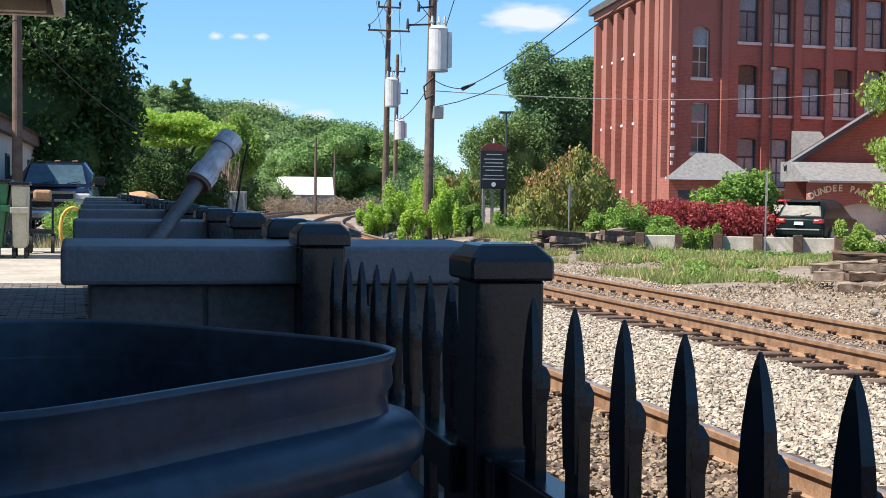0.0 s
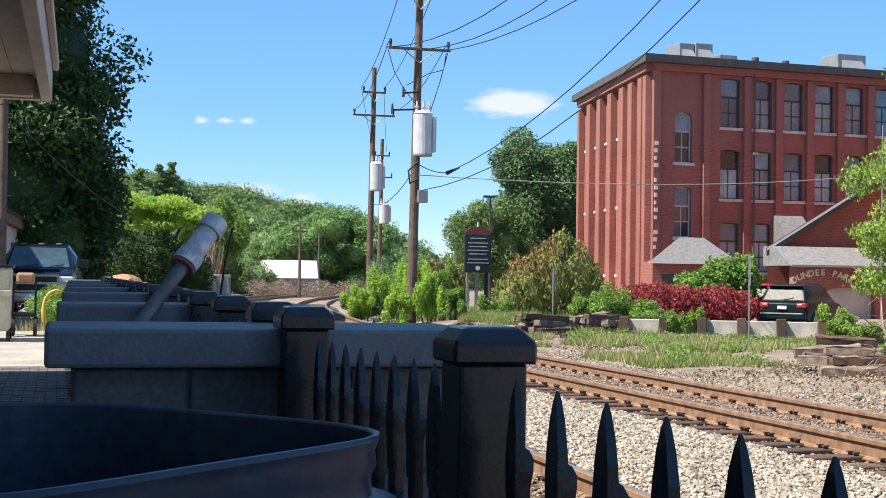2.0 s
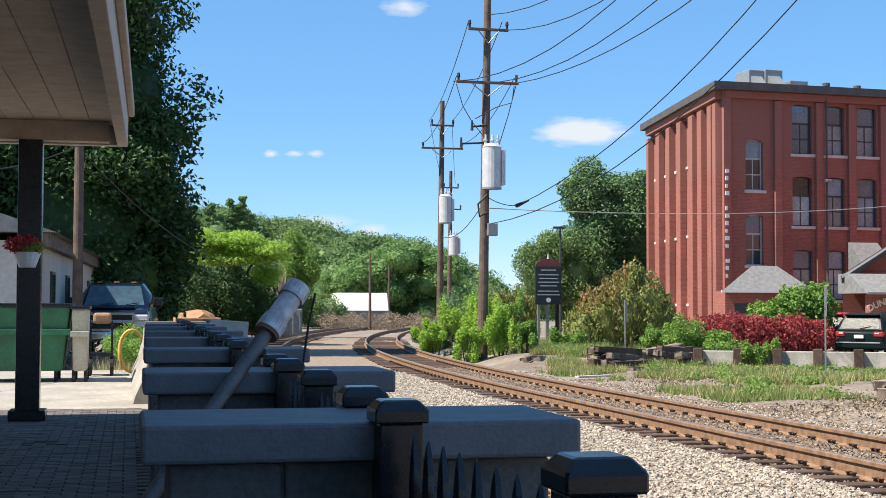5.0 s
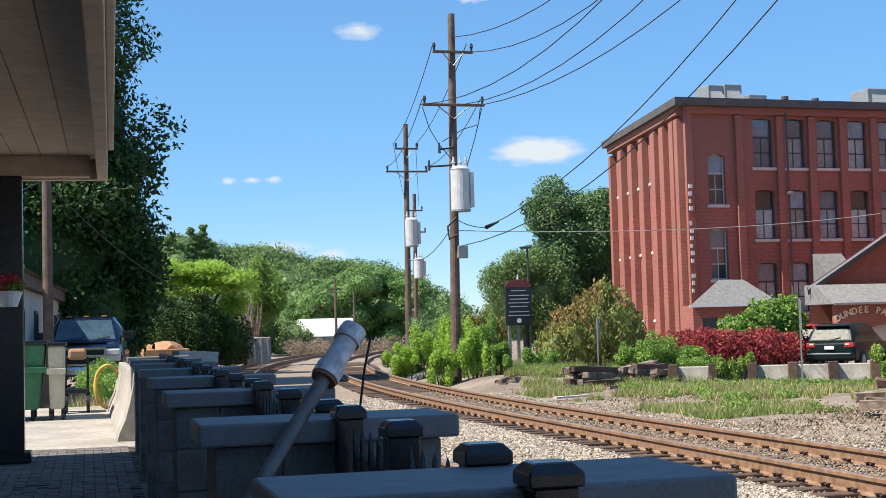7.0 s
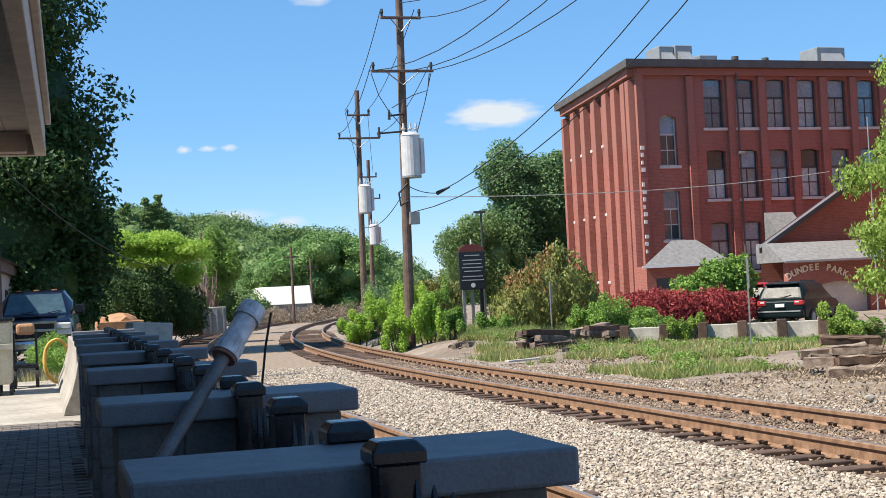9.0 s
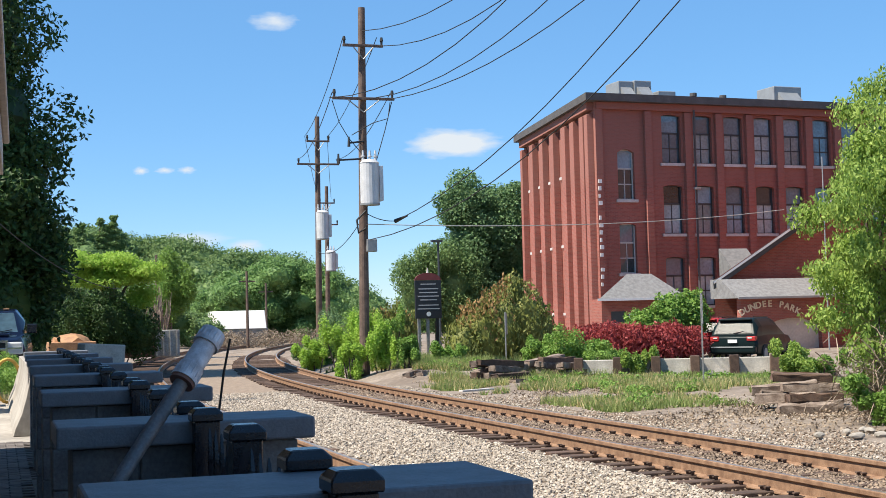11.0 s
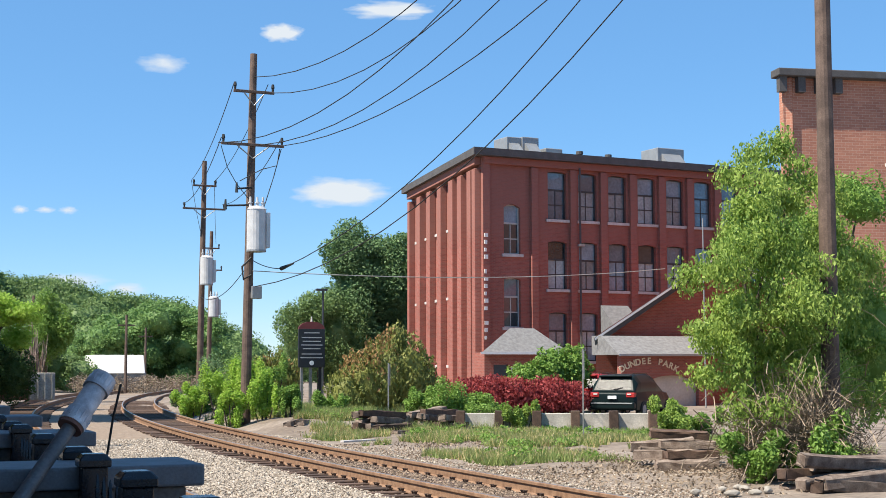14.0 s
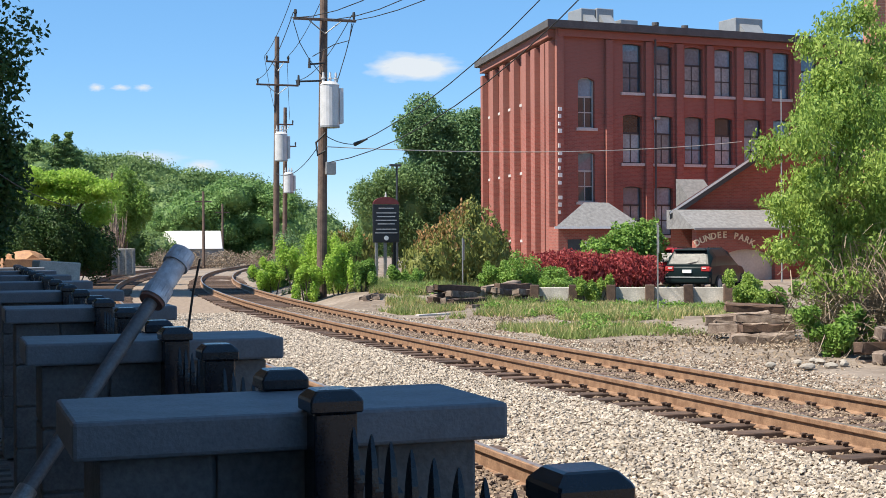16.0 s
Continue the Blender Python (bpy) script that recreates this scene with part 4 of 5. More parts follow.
# upright white letters on the corner stay as plain bars
for k in range(15):
    if k not in (3, 10):
        part("letter_bar", box(0.0, 0.12 + 0.05 * (k % 3), -0.29, -0.245, 2.9 + 0.41 * k, 3.1 + 0.41 * k + 0.03 * (k % 2)), M["white"], front)
for x, y, w, d, h in ((34.8, 72, 0.5, 0.8, 0.55), (35.9, 72, 0.58, 0.8, 0.6), (37.6, 72, 0.6, 0.6, 0.1), (46.0, 72.6, 1.02, 0.9, 0.6)):
    hv = thing("rooftop_unit", "grey sheet-metal ventilation unit on the mill roof", "ventilation unit", pose(x, y, 13.62, 0, 0, 4), "rooftop units")
    part("casing", box(-w, w, -d, d, 0.15, 0.82 + h * 1.1, 0.05), M["metalbox"], hv)
    part("curb", box(-w * 0.9, w * 0.9, -d * 0.9, d * 0.9, 0, 0.15), M["roof"], hv)
    part("hood", prism([(-d - 0.6, 0.5), (-d, 0.5), (-d, 0.5 + h)], -w * 0.7, w * 0.7), M["metalbox"], hv)
for x, y in ((39.7, 72), (42.0, 72.5)):
    v = thing("roof_vent", "dark capped vent pipe on the mill roof", "vent pipe", pose(x, y, 13.62), "roof vents")
    part("pipe", cyl(0.13, 0.13, (0, 0, 0), (0, 0, 0.75), 10), M["roof"], v)
    part("cowl", cyl(0.22, 0.22, (0, 0, 0.75), (0, 0, 0.95), 10), M["roof"], v)

# gatehouse with hipped shingle roof
gate = thing("gatehouse", "small brick entry porch with pale shingle roof", "porch", pose(29.9, 61.5, BASE))
part("wall", pierced(4.0, 0, 2.7, [(0.5, 1.3, 0, 2.1), (2.0, 3.4, 0.9, 2.1)], 0.3), M["brick"], gate).location = (-2.0, -1.2, 0)
part("side_panel", box(-2.0, -1.7, -0.9, 0, 0, 2.7), M["brick"], gate)
part("door", box(-1.48, -0.72, -1.1, -1.05, 0, 2.08), M["winframe"], gate)
bm = bmesh.new()
lo = [bm.verts.new(p) for p in ((-2.4, -1.8, 2.7), (2.45, -1.8, 2.7), (4.3, 1.6, 2.7), (-0.3, 1.6, 2.7))]
hi = [bm.verts.new(p) for p in ((-0.1, -0.2, 3.95), (1.25, -0.2, 3.95))]
for fc in ((lo[0], lo[1], hi[1], hi[0]), (lo[1], lo[2], hi[1]), (lo[2], lo[3], hi[0], hi[1]), (lo[3], lo[0], hi[0]), lo[::-1]):
    bm.faces.new(fc)
part("roof", bm, M["shingle"], gate, "pale grey shingle roof")
part("eave_trim", box(-2.47, 2.47, -1.84, -1.8, 2.6, 2.72), M["white"], gate)
part("notice", box(-0.55, -0.15, -1.26, -1.21, 1.4, 1.95), M["white"], gate, "pale notice on the wall")

# gabled brick building with the lettered front
gab = thing("gabled_building", "low red brick building with gable roof and lettered entrance", "building", pose(33.2, 58.5, BASE))
bm = bmesh.new()
poly = [(0, 0), (14.4, 0), (14.4, 3.5), (7.2, 7.75), (0, 3.5)]
f = bm.faces.new([bm.verts.new((x, 0, z)) for x, z in poly])
r = bmesh.ops.extrude_face_region(bm, geom=[f])
bmesh.ops.translate(bm, vec=(6.6, 8, 0), verts=[v for v in r["geom"] if isinstance(v, bmesh.types.BMVert)])
bmesh.ops.recalc_face_normals(bm, faces=bm.faces)
part("wall", bm, M["brick"], gab)
for sx in (0, 1):
    x0, x1 = (-0.5, 7.2) if sx == 0 else (14.9, 7.2)
    z0, z1 = 3.24, 7.8
    for nm, ya, yb, zo, th, mm in (("roof_slope", -0.75, 8.3, 0.02, 0.14, M["shingle"]), ("rake_board", -0.8, -0.74, -0.22, 0.26, M["winframe"]), ("rake_trim", -0.83, -0.8, 0.04, 0.12, M["white"])):
        bm = bmesh.new()
        vs = [bm.verts.new(p) for p in ((x0, ya, z0 + zo), (x1, ya, z1 + zo), (x1, ya, z1 + zo + th), (x0, ya, z0 + zo + th))]
        f = bm.faces.new(vs)
        r = bmesh.ops.extrude_face_region(bm, geom=[f])
        bmesh.ops.translate(bm, vec=(0.82 * (yb - ya), yb - ya, 0), verts=[v for v in r["geom"] if isinstance(v, bmesh.types.BMVert)])
        bmesh.ops.recalc_face_normals(bm, faces=bm.faces)
        part(nm, bm, mm, gab)
part("side_roof", prism([(3, 3.7), (5, 3.7), (5, 5.3)], 3.1, 4.8), M["shingle"], gab)
ent = part("entrance_wall", pierced(5.2, 0, 2.6, [(1.3, 4.4, 0, 1.9)], 0.4), M["brick"], gab, "brick entrance wall with arched opening")
ent.location = (0.05, -2.4, 0)
part("entrance_roof", prism([(-0.5, 2.55), (2.2, 2.55), (2.2, 3.5), (1.2, 3.5)], -0.4, 5.7, 0.01), M["shingle"], ent, "grey shingle pent roof")
part("gutter", box(-0.42, 5.72, -0.56, -0.5, 2.5, 2.6), M["metalbox"], ent)
bm = bmesh.new()
n = 14
lo, hi = [], []
for k in range(n + 1):
    a = math.pi * k / n
    lo.append(bm.verts.new((2.85 + 1.55 * math.cos(a), 0.02, 0.95 + 0.6 * math.sin(a))))
    hi.append(bm.verts.new((2.85 + 1.55 * math.cos(a), 0.02, 1.9)))
for k in range(n):
    bm.faces.new((lo[k], lo[k + 1], hi[k + 1], hi[k]))
r = bmesh.ops.extrude_face_region(bm, geom=bm.faces[:])
bmesh.ops.translate(bm, vec=(0, 0.2, 0), verts=[v for v in r["geom"] if isinstance(v, bmesh.types.BMVert)])
bmesh.ops.recalc_face_normals(bm, faces=bm.faces)
part("arch_spandrel", bm, M["brick"], ent)
part("recess_wall", box(1.3, 4.4, 0.32, 0.39, 0, 1.9), M["siding"], ent, "pale wall inside the arch")
word = "DUNDEE PARK"
for k, ch in enumerate(word):
    if ch == " ":
        continue
    a = radians(118 - k * 5.6)
    cu = bpy.data.curves.new("letter", "FONT")
    cu.body, cu.size, cu.extrude, cu.align_x = ch, 0.43, 0.015, "CENTER"
    cu.offset = 0.01
    cu.materials.append(M["cream"])
    o = new("letter", cu)
    o.parent = ent
    o.matrix_basis = pose(1.55 + 3.1 * math.cos(a), -0.03, -0.98 + 3.1 * math.sin(a), 90, 0, 0) @ pose(0, 0, 0, 0, 0, math.degrees(a) - 90)
    o["label"] = "cream raised capital letter"

# tall brick building beyond the tree
tall = thing("brick_warehouse", "tall orange-red brick warehouse with dark cornice", "building", pose(37.4, 48.5, BASE, 0, 0, -12))
part("wall", pierced(26, 0, 15.0, [(5.0 + 4.2 * k, 6.6 + 4.2 * k, z, z + 2.1) for k in range(5) for z in (2, 6, 11.2)], 0.4), M["brick2"], tall)
part("side_wall", box(0.02, 0.4, 0.05, 20, 0, 14.99), M["brick2"], tall).matrix_basis = pose(0, 0.02, 0, 0, 0, -34)
part("cornice", box(-0.4, 26, -0.5, 0.4, 15.0, 15.35, 0.04), M["roof"], tall, "dark projecting cornice")
for k in range(4):
    part("bracket", box(-0.3 + 0.9 * k, 0.05 + 0.9 * k, -0.35, -0.003, 14.3, 15.0), M["roof"], tall)
for k in range(5):
    for z in (2, 6, 11.2):
        wdw = part("window", boxes([(5.0 + 4.2 * k, 5.1 + 4.2 * k, 0.2, 0.3, z, z + 2.1), (6.5 + 4.2 * k, 6.6 + 4.2 * k, 0.2, 0.3, z, z + 2.1), (5.75 + 4.2 * k, 5.85 + 4.2 * k, 0.2, 0.3, z, z + 2.1), (5.1 + 4.2 * k, 6.5 + 4.2 * k, 0.21, 0.29, z + 1, z + 1.1)]), M["winframe"], tall)
        part("pane", boxes([(5.05 + 4.2 * k, 6.55 + 4.2 * k, 0.24, 0.26, z + 0.02, z + 2.08)]), M["glass"], wdw)
        part("window_sill", boxes([(4.9 + 4.2 * k, 6.7 + 4.2 * k, -0.1, 0.2, z - 0.15, z)]), M["sill"], wdw)

# ---------------------------------------------------------------- utility poles and lines
def insulator(parent, x, y, z, h=0.3):
    bm = cyl(0.035, 0.045, (x, y, z), (x, y, z + h * 0.5), 8)
    cyl(0.06, 0.04, (x, y, z + h * 0.5), (x, y, z + h), 8, bm)
    part("insulator", bm, M["cable"], parent, "dark insulator")


def utility_pole(x, y, top, lean, arms, can=None, r=0.17):
    p = thing("utility_pole", "weathered timber utility pole with crossarms", "utility pole", pose(x, y, GZ - 0.1), "utility poles")
    H = top - GZ + 0.1
    part("shaft", cyl(r, r * 0.66, (0, 0, 0), (lean, 0, H), 14), M["wood_pole"], p)
    for z, w in arms:
        zz = z - GZ + 0.1
        c = lean * zz / H
        part("crossarm", box(c - w, c + w, -0.19, -0.1, zz - 0.042, zz + 0.042, 0.008), M["wood_pole"], p)
        for k in (-0.93, 0.93):
            insulator(p, c + w * k, -0.15, zz + 0.04, 0.24)
        for sg in (-1, 1):
            part("arm_brace", cyl(0.02, 0.02, (c + sg * w * 0.5, -0.18, zz - 0.05), (c, -0.18, zz - 0.45), 5), M["galv"], p)
    if can:
        zc, hc, rc = can
        zz = zc - GZ + 0.1
        ox, oy = 0.17, -0.2 - rc
        cn = part("transformer", cyl(rc, rc, (ox, oy, zz), (ox, oy, zz + hc), 20), M["trafo"], p, "pale grey transformer can")
        part("lid", cyl(rc * 1.05, rc * 0.7, (ox, oy, zz + hc), (ox, oy, zz + hc + 0.1), 20), M["trafo"], cn)
        part("foot_ring", cyl(rc * 1.03, rc * 1.03, (ox, oy, zz - 0.03), (ox, oy, zz + 0.03), 20), M["metalbox"], cn)
        for k in range(5):
            part("cooling_fin", box(ox + rc * 0.9, ox + rc * 1.3, oy - 0.2 + 0.1 * k - 0.012, oy - 0.2 + 0.1 * k + 0.012, zz + 0.1, zz + hc - 0.1, 0.004), M["trafo"], cn)
        for k in (-0.2, 0.02, 0.2):
            part("bushing", cyl(0.05, 0.03, (ox + k, oy, zz + hc + 0.06), (ox + k, oy, zz + hc + 0.4), 8), M["trafo"], cn)
            part("skirt", cyl(0.075, 0.075, (ox + k, oy, zz + hc + 0.2), (ox + k, oy, zz + hc + 0.23), 8), M["trafo"], cn)
        part("hanger", box(ox - 0.06, ox + 0.06, oy + rc * 0.9, -0.1, zz + hc * 0.7, zz + hc * 0.8), M["galv"], p)
    return p


pa = utility_pole(10.46, 40, 11.35, 0.16, [(10.1, 0.66), (8.4, 1.02)], (5.0, 1.3, 0.3))
utility_pole(14.0, 62, 11.15, 0.12, [(9.95, 0.56), (8.85, 1.02)], (5.25, 1.25, 0.3))
utility_pole(19.8, 85, 10.1, 0.1, [(9.0, 0.5), (7.6, 0.7)], (4.6, 1.2, 0.32))
utility_pole(-1.62, 30.5, 9.5, 0.0, [(8.6, 0.6)], None, 0.13)
pr = utility_pole(14.74, 17, 16.4, 0.06, [(15.4, 1.2), (13.0, 0.8)], None, 0.165)
part("meter_box", box(0.1, 0.42, -0.32, -0.1, 4.1, 4.5, 0.02), M["metalbox"], pa)
for z, w in ((7.55, 0.4), (7.0, 0.75)):
    part("bracket_arm", cyl(0.03, 0.03, (-w, -0.2, z), (0.1, -0.15, z + 0.06), 6), M["cable"], pa)
    part("cutout", cyl(0.05, 0.03, (-w, -0.2, z - 0.12), (-w, -0.2, z + 0.2), 6), M["cable"], pa)
wire("jumper", [(-0.9, -0.15, 8.9), (-0.7, -0.2, 8.2), (-0.4, -0.2, 7.7), (0.3, -0.15, 6.9)], 0.014, M["cable"], pa)
wire("jumper", [(1.0, -0.15, 8.9), (0.9, -0.2, 8.35), (0.4, -0.2, 8.2), (-0.3, -0.2, 7.8)], 0.014, M["cable"], pa)
wire("jumper", [(1.05, -0.15, 8.9), (0.8, -0.2, 8.0), (0.5, -0.15, 7.0)], 0.014, M["cable"], pa)
wire("cable_loop", [(0.1, -0.2, 5.4), (-0.2, -0.2, 5.1), (-0.15, -0.2, 4.7), (0.1, -0.2, 4.85)], 0.035, M["cable"], pa)
WIRES = [((10.6, 40, 10.6), (13.6, 17, 15.5), 2.3), ((9.47, 39.85, 8.4), (13.65, 17, 15.5), 2.6), ((11.1, 39.85, 10.1), (14.2, 17, 15.5), 2.5), ((10.79, 39.85, 8.4), (14.9, 17, 15.5), 2.38), ((11.46, 39.85, 8.4), (15.0, 17, 13.1), 1.66),
         ((11.55, 39.85, 4.5), (14.45, 17, 13.2), 1.54), ((10.65, 39.8, 3.9), (14.3, 17, 11.8), 1.9), ((10.6, 39.9, 4.75), (11.55, 39.85, 4.5), 0.08)]
SPLICE = (11.55, 39.85, 4.5)
WIRES += [((10.0, 40, 10.4), (13.5, 62, 10.2), 0.4), ((11.1, 40, 10.4), (14.6, 62, 10.2), 0.4), ((9.6, 40, 8.6), (13.1, 62, 9.1), 0.5), ((11.5, 40, 8.6), (15.0, 62, 9.1), 0.5), ((10.5, 40, 4.6), (14.0, 62, 4.7), 0.5), ((13.5, 62, 10.2), (19.4, 85, 9.3), 0.3), ((14.6, 62, 10.2), (20.2, 85, 9.3), 0.3), ((14.0, 62, 4.7), (19.8, 85, 4.4), 0.5),
          ((-1.62, 30.5, 5.0), (-5.0, 18, 3.5), 0.5), ((-1.62, 30.5, 4.9), (4.0, 52, 2.8), 0.6)]
# sunlight along this line is put into its pale colour
wire("service_line", [(10.6, 39.85, 4.4), (33.6, 52.6, 5.9)], 0.016, M["sunlit_line"], None, "service line coloured pale as if sunlit, from the pole to the gabled building", "overhead line", 0.3)
for a, b, sg in WIRES:
    wire("power_line", [a, b], 0.014 if a[1] < 60 else 0.012, M["cable"], None, "thin dark overhead line slung between poles", "overhead line", sg)["group"] = "overhead lines"
    if a == SPLICE:
        part("splice_case", cyl(0.07, 0.03, a, Vector(a).lerp(Vector(b), 0.04) - Vector((0, 0, 0.25)), 8), M["cable"], bpy.data.objects["power_line.%03d" % WIRES.index((a, b, sg))], "dark splice case")

# ---------------------------------------------------------------- signs and posts beside the track
sg = thing("park_sign", "black notice sign with red arched top on posts", "sign", pose(15.1, 48, GZ))
part("board", box(-0.52, 0.52, -0.05, 0.05, 1.85, 3.3, 0.01), M["signblack"], sg)
bm = bmesh.new()
vs = [bm.verts.new((0.52 * math.cos(math.pi * k / 10), 0, 3.31 + 0.28 * math.sin(math.pi * k / 10))) for k in range(11)]
f = bm.faces.new(vs)
r = bmesh.ops.extrude_face_region(bm, geom=[f])
bmesh.ops.translate(bm, vec=(0, 0.1, 0), verts=[v for v in r["geom"] if isinstance(v, bmesh.types.BMVert)])
bmesh.ops.recalc_face_normals(bm, faces=bm.faces)
part("top_panel", bm, M["signred"], sg, "dark red arched top panel").location.y = -0.05
for z, w in ((3.16, 0.3), (2.98, 0.4), (2.84, 0.36), (2.7, 0.42), (2.56, 0.34), (2.36, 0.4), (2.22, 0.44)):
    part("text_bar", box(-w, w, -0.056, -0.051, z - 0.018, z + 0.018), M["sill"], sg)
part("emblem", cyl(0.09, 0.09, (0, -0.058, 2.02), (0, -0.05, 2.02), 16), M["white"], sg)
part("finial", cyl(0.05, 0.02, (0, 0, 3.55), (0, 0, 3.78), 8), M["sill"], sg)
for x in (-0.35, 0.0, 0.38):
    part("post", box(x - 0.05, x + 0.05, 0.06, 0.16, 0, 3.2), M["signblack"] if x > 0.1 else M["galv"], sg)
for x, y, h, w in ((16.0, 28.2, 2.4, 0.08), (15.6, 41, 2.1, 0.06)):
    ps = thing("sign_post", "narrow track sign seen edge-on on a steel post", "sign post", pose(x, y, GZ - 0.1, 0, 0, 61), "track sign posts")
    part("post", box(-0.03, 0.03, -0.02, 0.02, 0, h, 0.004), M["galv"], ps)
    part("plate", box(-0.2, 0.2, -0.04, -0.02, h - 0.75, h - 0.05, 0.004), M["metalbox"], ps)
lp = thing("street_lamp", "slim dark lamp post with flat head", "street lamp", pose(19.4, 60, GZ))
part("pole", cyl(0.06, 0.05, (0, 0, 0), (0, 0, 5.5), 8), M["winframe"], lp)
part("head", box(-0.35, 0.2, -0.1, 0.1, 5.45, 5.56, 0.02), M["winframe"], lp)
fl = thing("flag_pole", "slim grey metal pole in front of the mill", "pole", pose(34.0, 50, GZ))
part("pole", cyl(0.035, 0.025, (0, 0, 0), (0, 0, 8.5), 8), M["metalbox"], fl)

guard = thing("guard_rail", "concrete guard beams between short timber posts", "guard rail")
for k in range(6):
    x, y = 15.15 + 0.98 * k, 33.95 - 0.48 * k
    part("post", box(-0.13, 0.13, -0.13, 0.13, -0.3, 0.62, 0.02), M["tie"], guard, "dark weathered timber post").matrix_basis = pose(x, y, GZ, 0, rng.normal() * 1.5, -26)
    if k < 5:
        part("beam", box(0.0, 1.08, 0.14, 0.34, 0.06, 0.54, 0.02), M["concrete"], guard).matrix_basis = pose(x, y, GZ, 0, 0, -26)

# heaps of old ties
def old_tie(rr, m, a, b):
    t = thing("old_tie", "weathered grey-brown railway tie lying in a loose heap", "timber", m, "discarded ties")
    bm = box(-a, b, -0.12, 0.12, -0.085, 0.085, 0.018)
    bmesh.ops.subdivide_edges(bm, edges=[e for e in bm.edges if e.calc_length() > 0.5], cuts=4)
    for v in bm.verts:
        v.co += Vector((rr.uniform(-0.03, 0.03), rr.uniform(-0.014, 0.014), rr.uniform(-0.02, 0.02)))
    part("beam", bm, M["timber"] if rr.random() < 0.65 else M["tie"], t)


def tie_heap(cx, cy, layers, turn, seed, z=GZ, short=0.5, long=0.9, slide=0.16):
    """Ties thrown down side by side, layer over layer, sliding towards the track."""
    rr = random.Random(seed)
    u = Vector((-math.sin(radians(turn)), math.cos(radians(turn)), 0))
    for lay, n in enumerate(layers):
        for k in range(n):
            p = Vector((cx, cy, z + 0.06 + 0.165 * lay)) + u * ((k - (n - 1) / 2) * 0.3 + slide * lay + rr.uniform(-0.05, 0.05))
            p += Vector((rr.uniform(-0.25, 0.25), 0, 0))
            old_tie(rr, pose(*p, rr.uniform(-9, 9), rr.uniform(-6, 6), turn + rr.uniform(-13, 13)), rr.uniform(short, long), rr.uniform(short, long))


tie_heap(12.75, 33.4, (5, 4, 3, 2), 28, 3)
tie_heap(15.1, 34.5, (6, 5, 4, 2), 35, 5, GZ, 0.6, 1.0)
tie_heap(11.5, 36.9, (3, 2), 60, 8, GZ, 0.3, 0.6)
tie_heap(13.35, 19.6, (3, 3, 2, 1), -20, 11, GZ, 0.45, 0.6, 0.3)
tie_heap(13.3, 14.3, (3, 3, 2), -4, 14, GZ, 0.9, 1.4)
tie_heap(11.2, 45, (2, 1), 60, 15, GZ, 0.3, 0.6)
bd = tagged(part("plank", box(-0.55, 0.55, -0.07, 0.07, 0, 0.05, 0.008), M["sill"]), "pale weathered board lying on the gravel", "board")
bd.matrix_world = pose(10.7, 30, GZ + 0.03, 0, 0, 25)

# ---------------------------------------------------------------- planting beyond the tracks
bush("red_bush", "spreading dark red barberry bush", (20.4, 44, GZ), [(-0.6, 0, 0.7, 0.9, 0.8, 0.75), (0.3, 0, 0.75, 0.9, 0.8, 0.8), (1.1, 0, 0.75, 0.8, 0.8, 0.75)], 5200, 0.1, M["barberry"], group="red bushes", droop=-0.9)
bush("red_bush", "spreading dark red barberry bush", (23.1, 44, GZ), [(-0.8, 0, 0.65, 0.8, 0.8, 0.7), (0.1, 0, 0.75, 0.9, 0.8, 0.75), (0.9, 0, 0.65, 0.7, 0.8, 0.65)], 4800, 0.1, M["barberry"], group="red bushes", droop=-0.9)
bush("green_bush", "bright green leafy shrub", (24.6, 46.5, GZ), [(-1.2, 0, 1.1, 1.0, 0.8, 0.9), (0, 0, 1.5, 1.0, 0.8, 1.1), (0.9, 0, 1.7, 0.7, 0.7, 1.0)], 5000, 0.12, M["leaf"])
for bx_, by_, m_, n_, bl in ((17.3, 46, "arbor", 7000, [(-1.5, 0, 0.8, 0.8, 0.8, 1.0), (-0.7, 0, 1.1, 0.9, 0.8, 1.35), (0.1, 0, 1.4, 1.0, 0.9, 1.6), (0.9, 0, 1.5, 0.95, 0.9, 1.6), (1.5, 0, 1.1, 0.7, 0.8, 1.2), (0.5, 0, 2.8, 0.35, 0.4, 0.7)]),
                             (17.1, 46.1, "arborbrown", 1500, [(-0.8, 0, 1.5, 0.7, 0.6, 1.0), (0.0, -0.1, 1.7, 0.8, 0.7, 1.3), (0.5, 0, 2.5, 0.35, 0.4, 0.9)]),
                             (13.95, 50, "arbor", 3600, [(-0.4, 0, 1.0, 0.55, 0.5, 1.25), (0.4, 0, 1.1, 0.6, 0.5, 1.4), (0.9, 0, 0.9, 0.5, 0.5, 1.2)]),
                             (14.2, 50.1, "arborbrown", 700, [(-0.2, 0, 1.3, 0.5, 0.4, 1.0), (0.6, 0, 1.2, 0.4, 0.4, 1.0)])):
    bush("arborvitae", "dense upright evergreen partly browned", (bx_, by_, GZ), bl, n_, 0.11, M[m_], group="evergreen hedge", core=0.75 if m_ == "arbor" else 0, droop=-1.5)
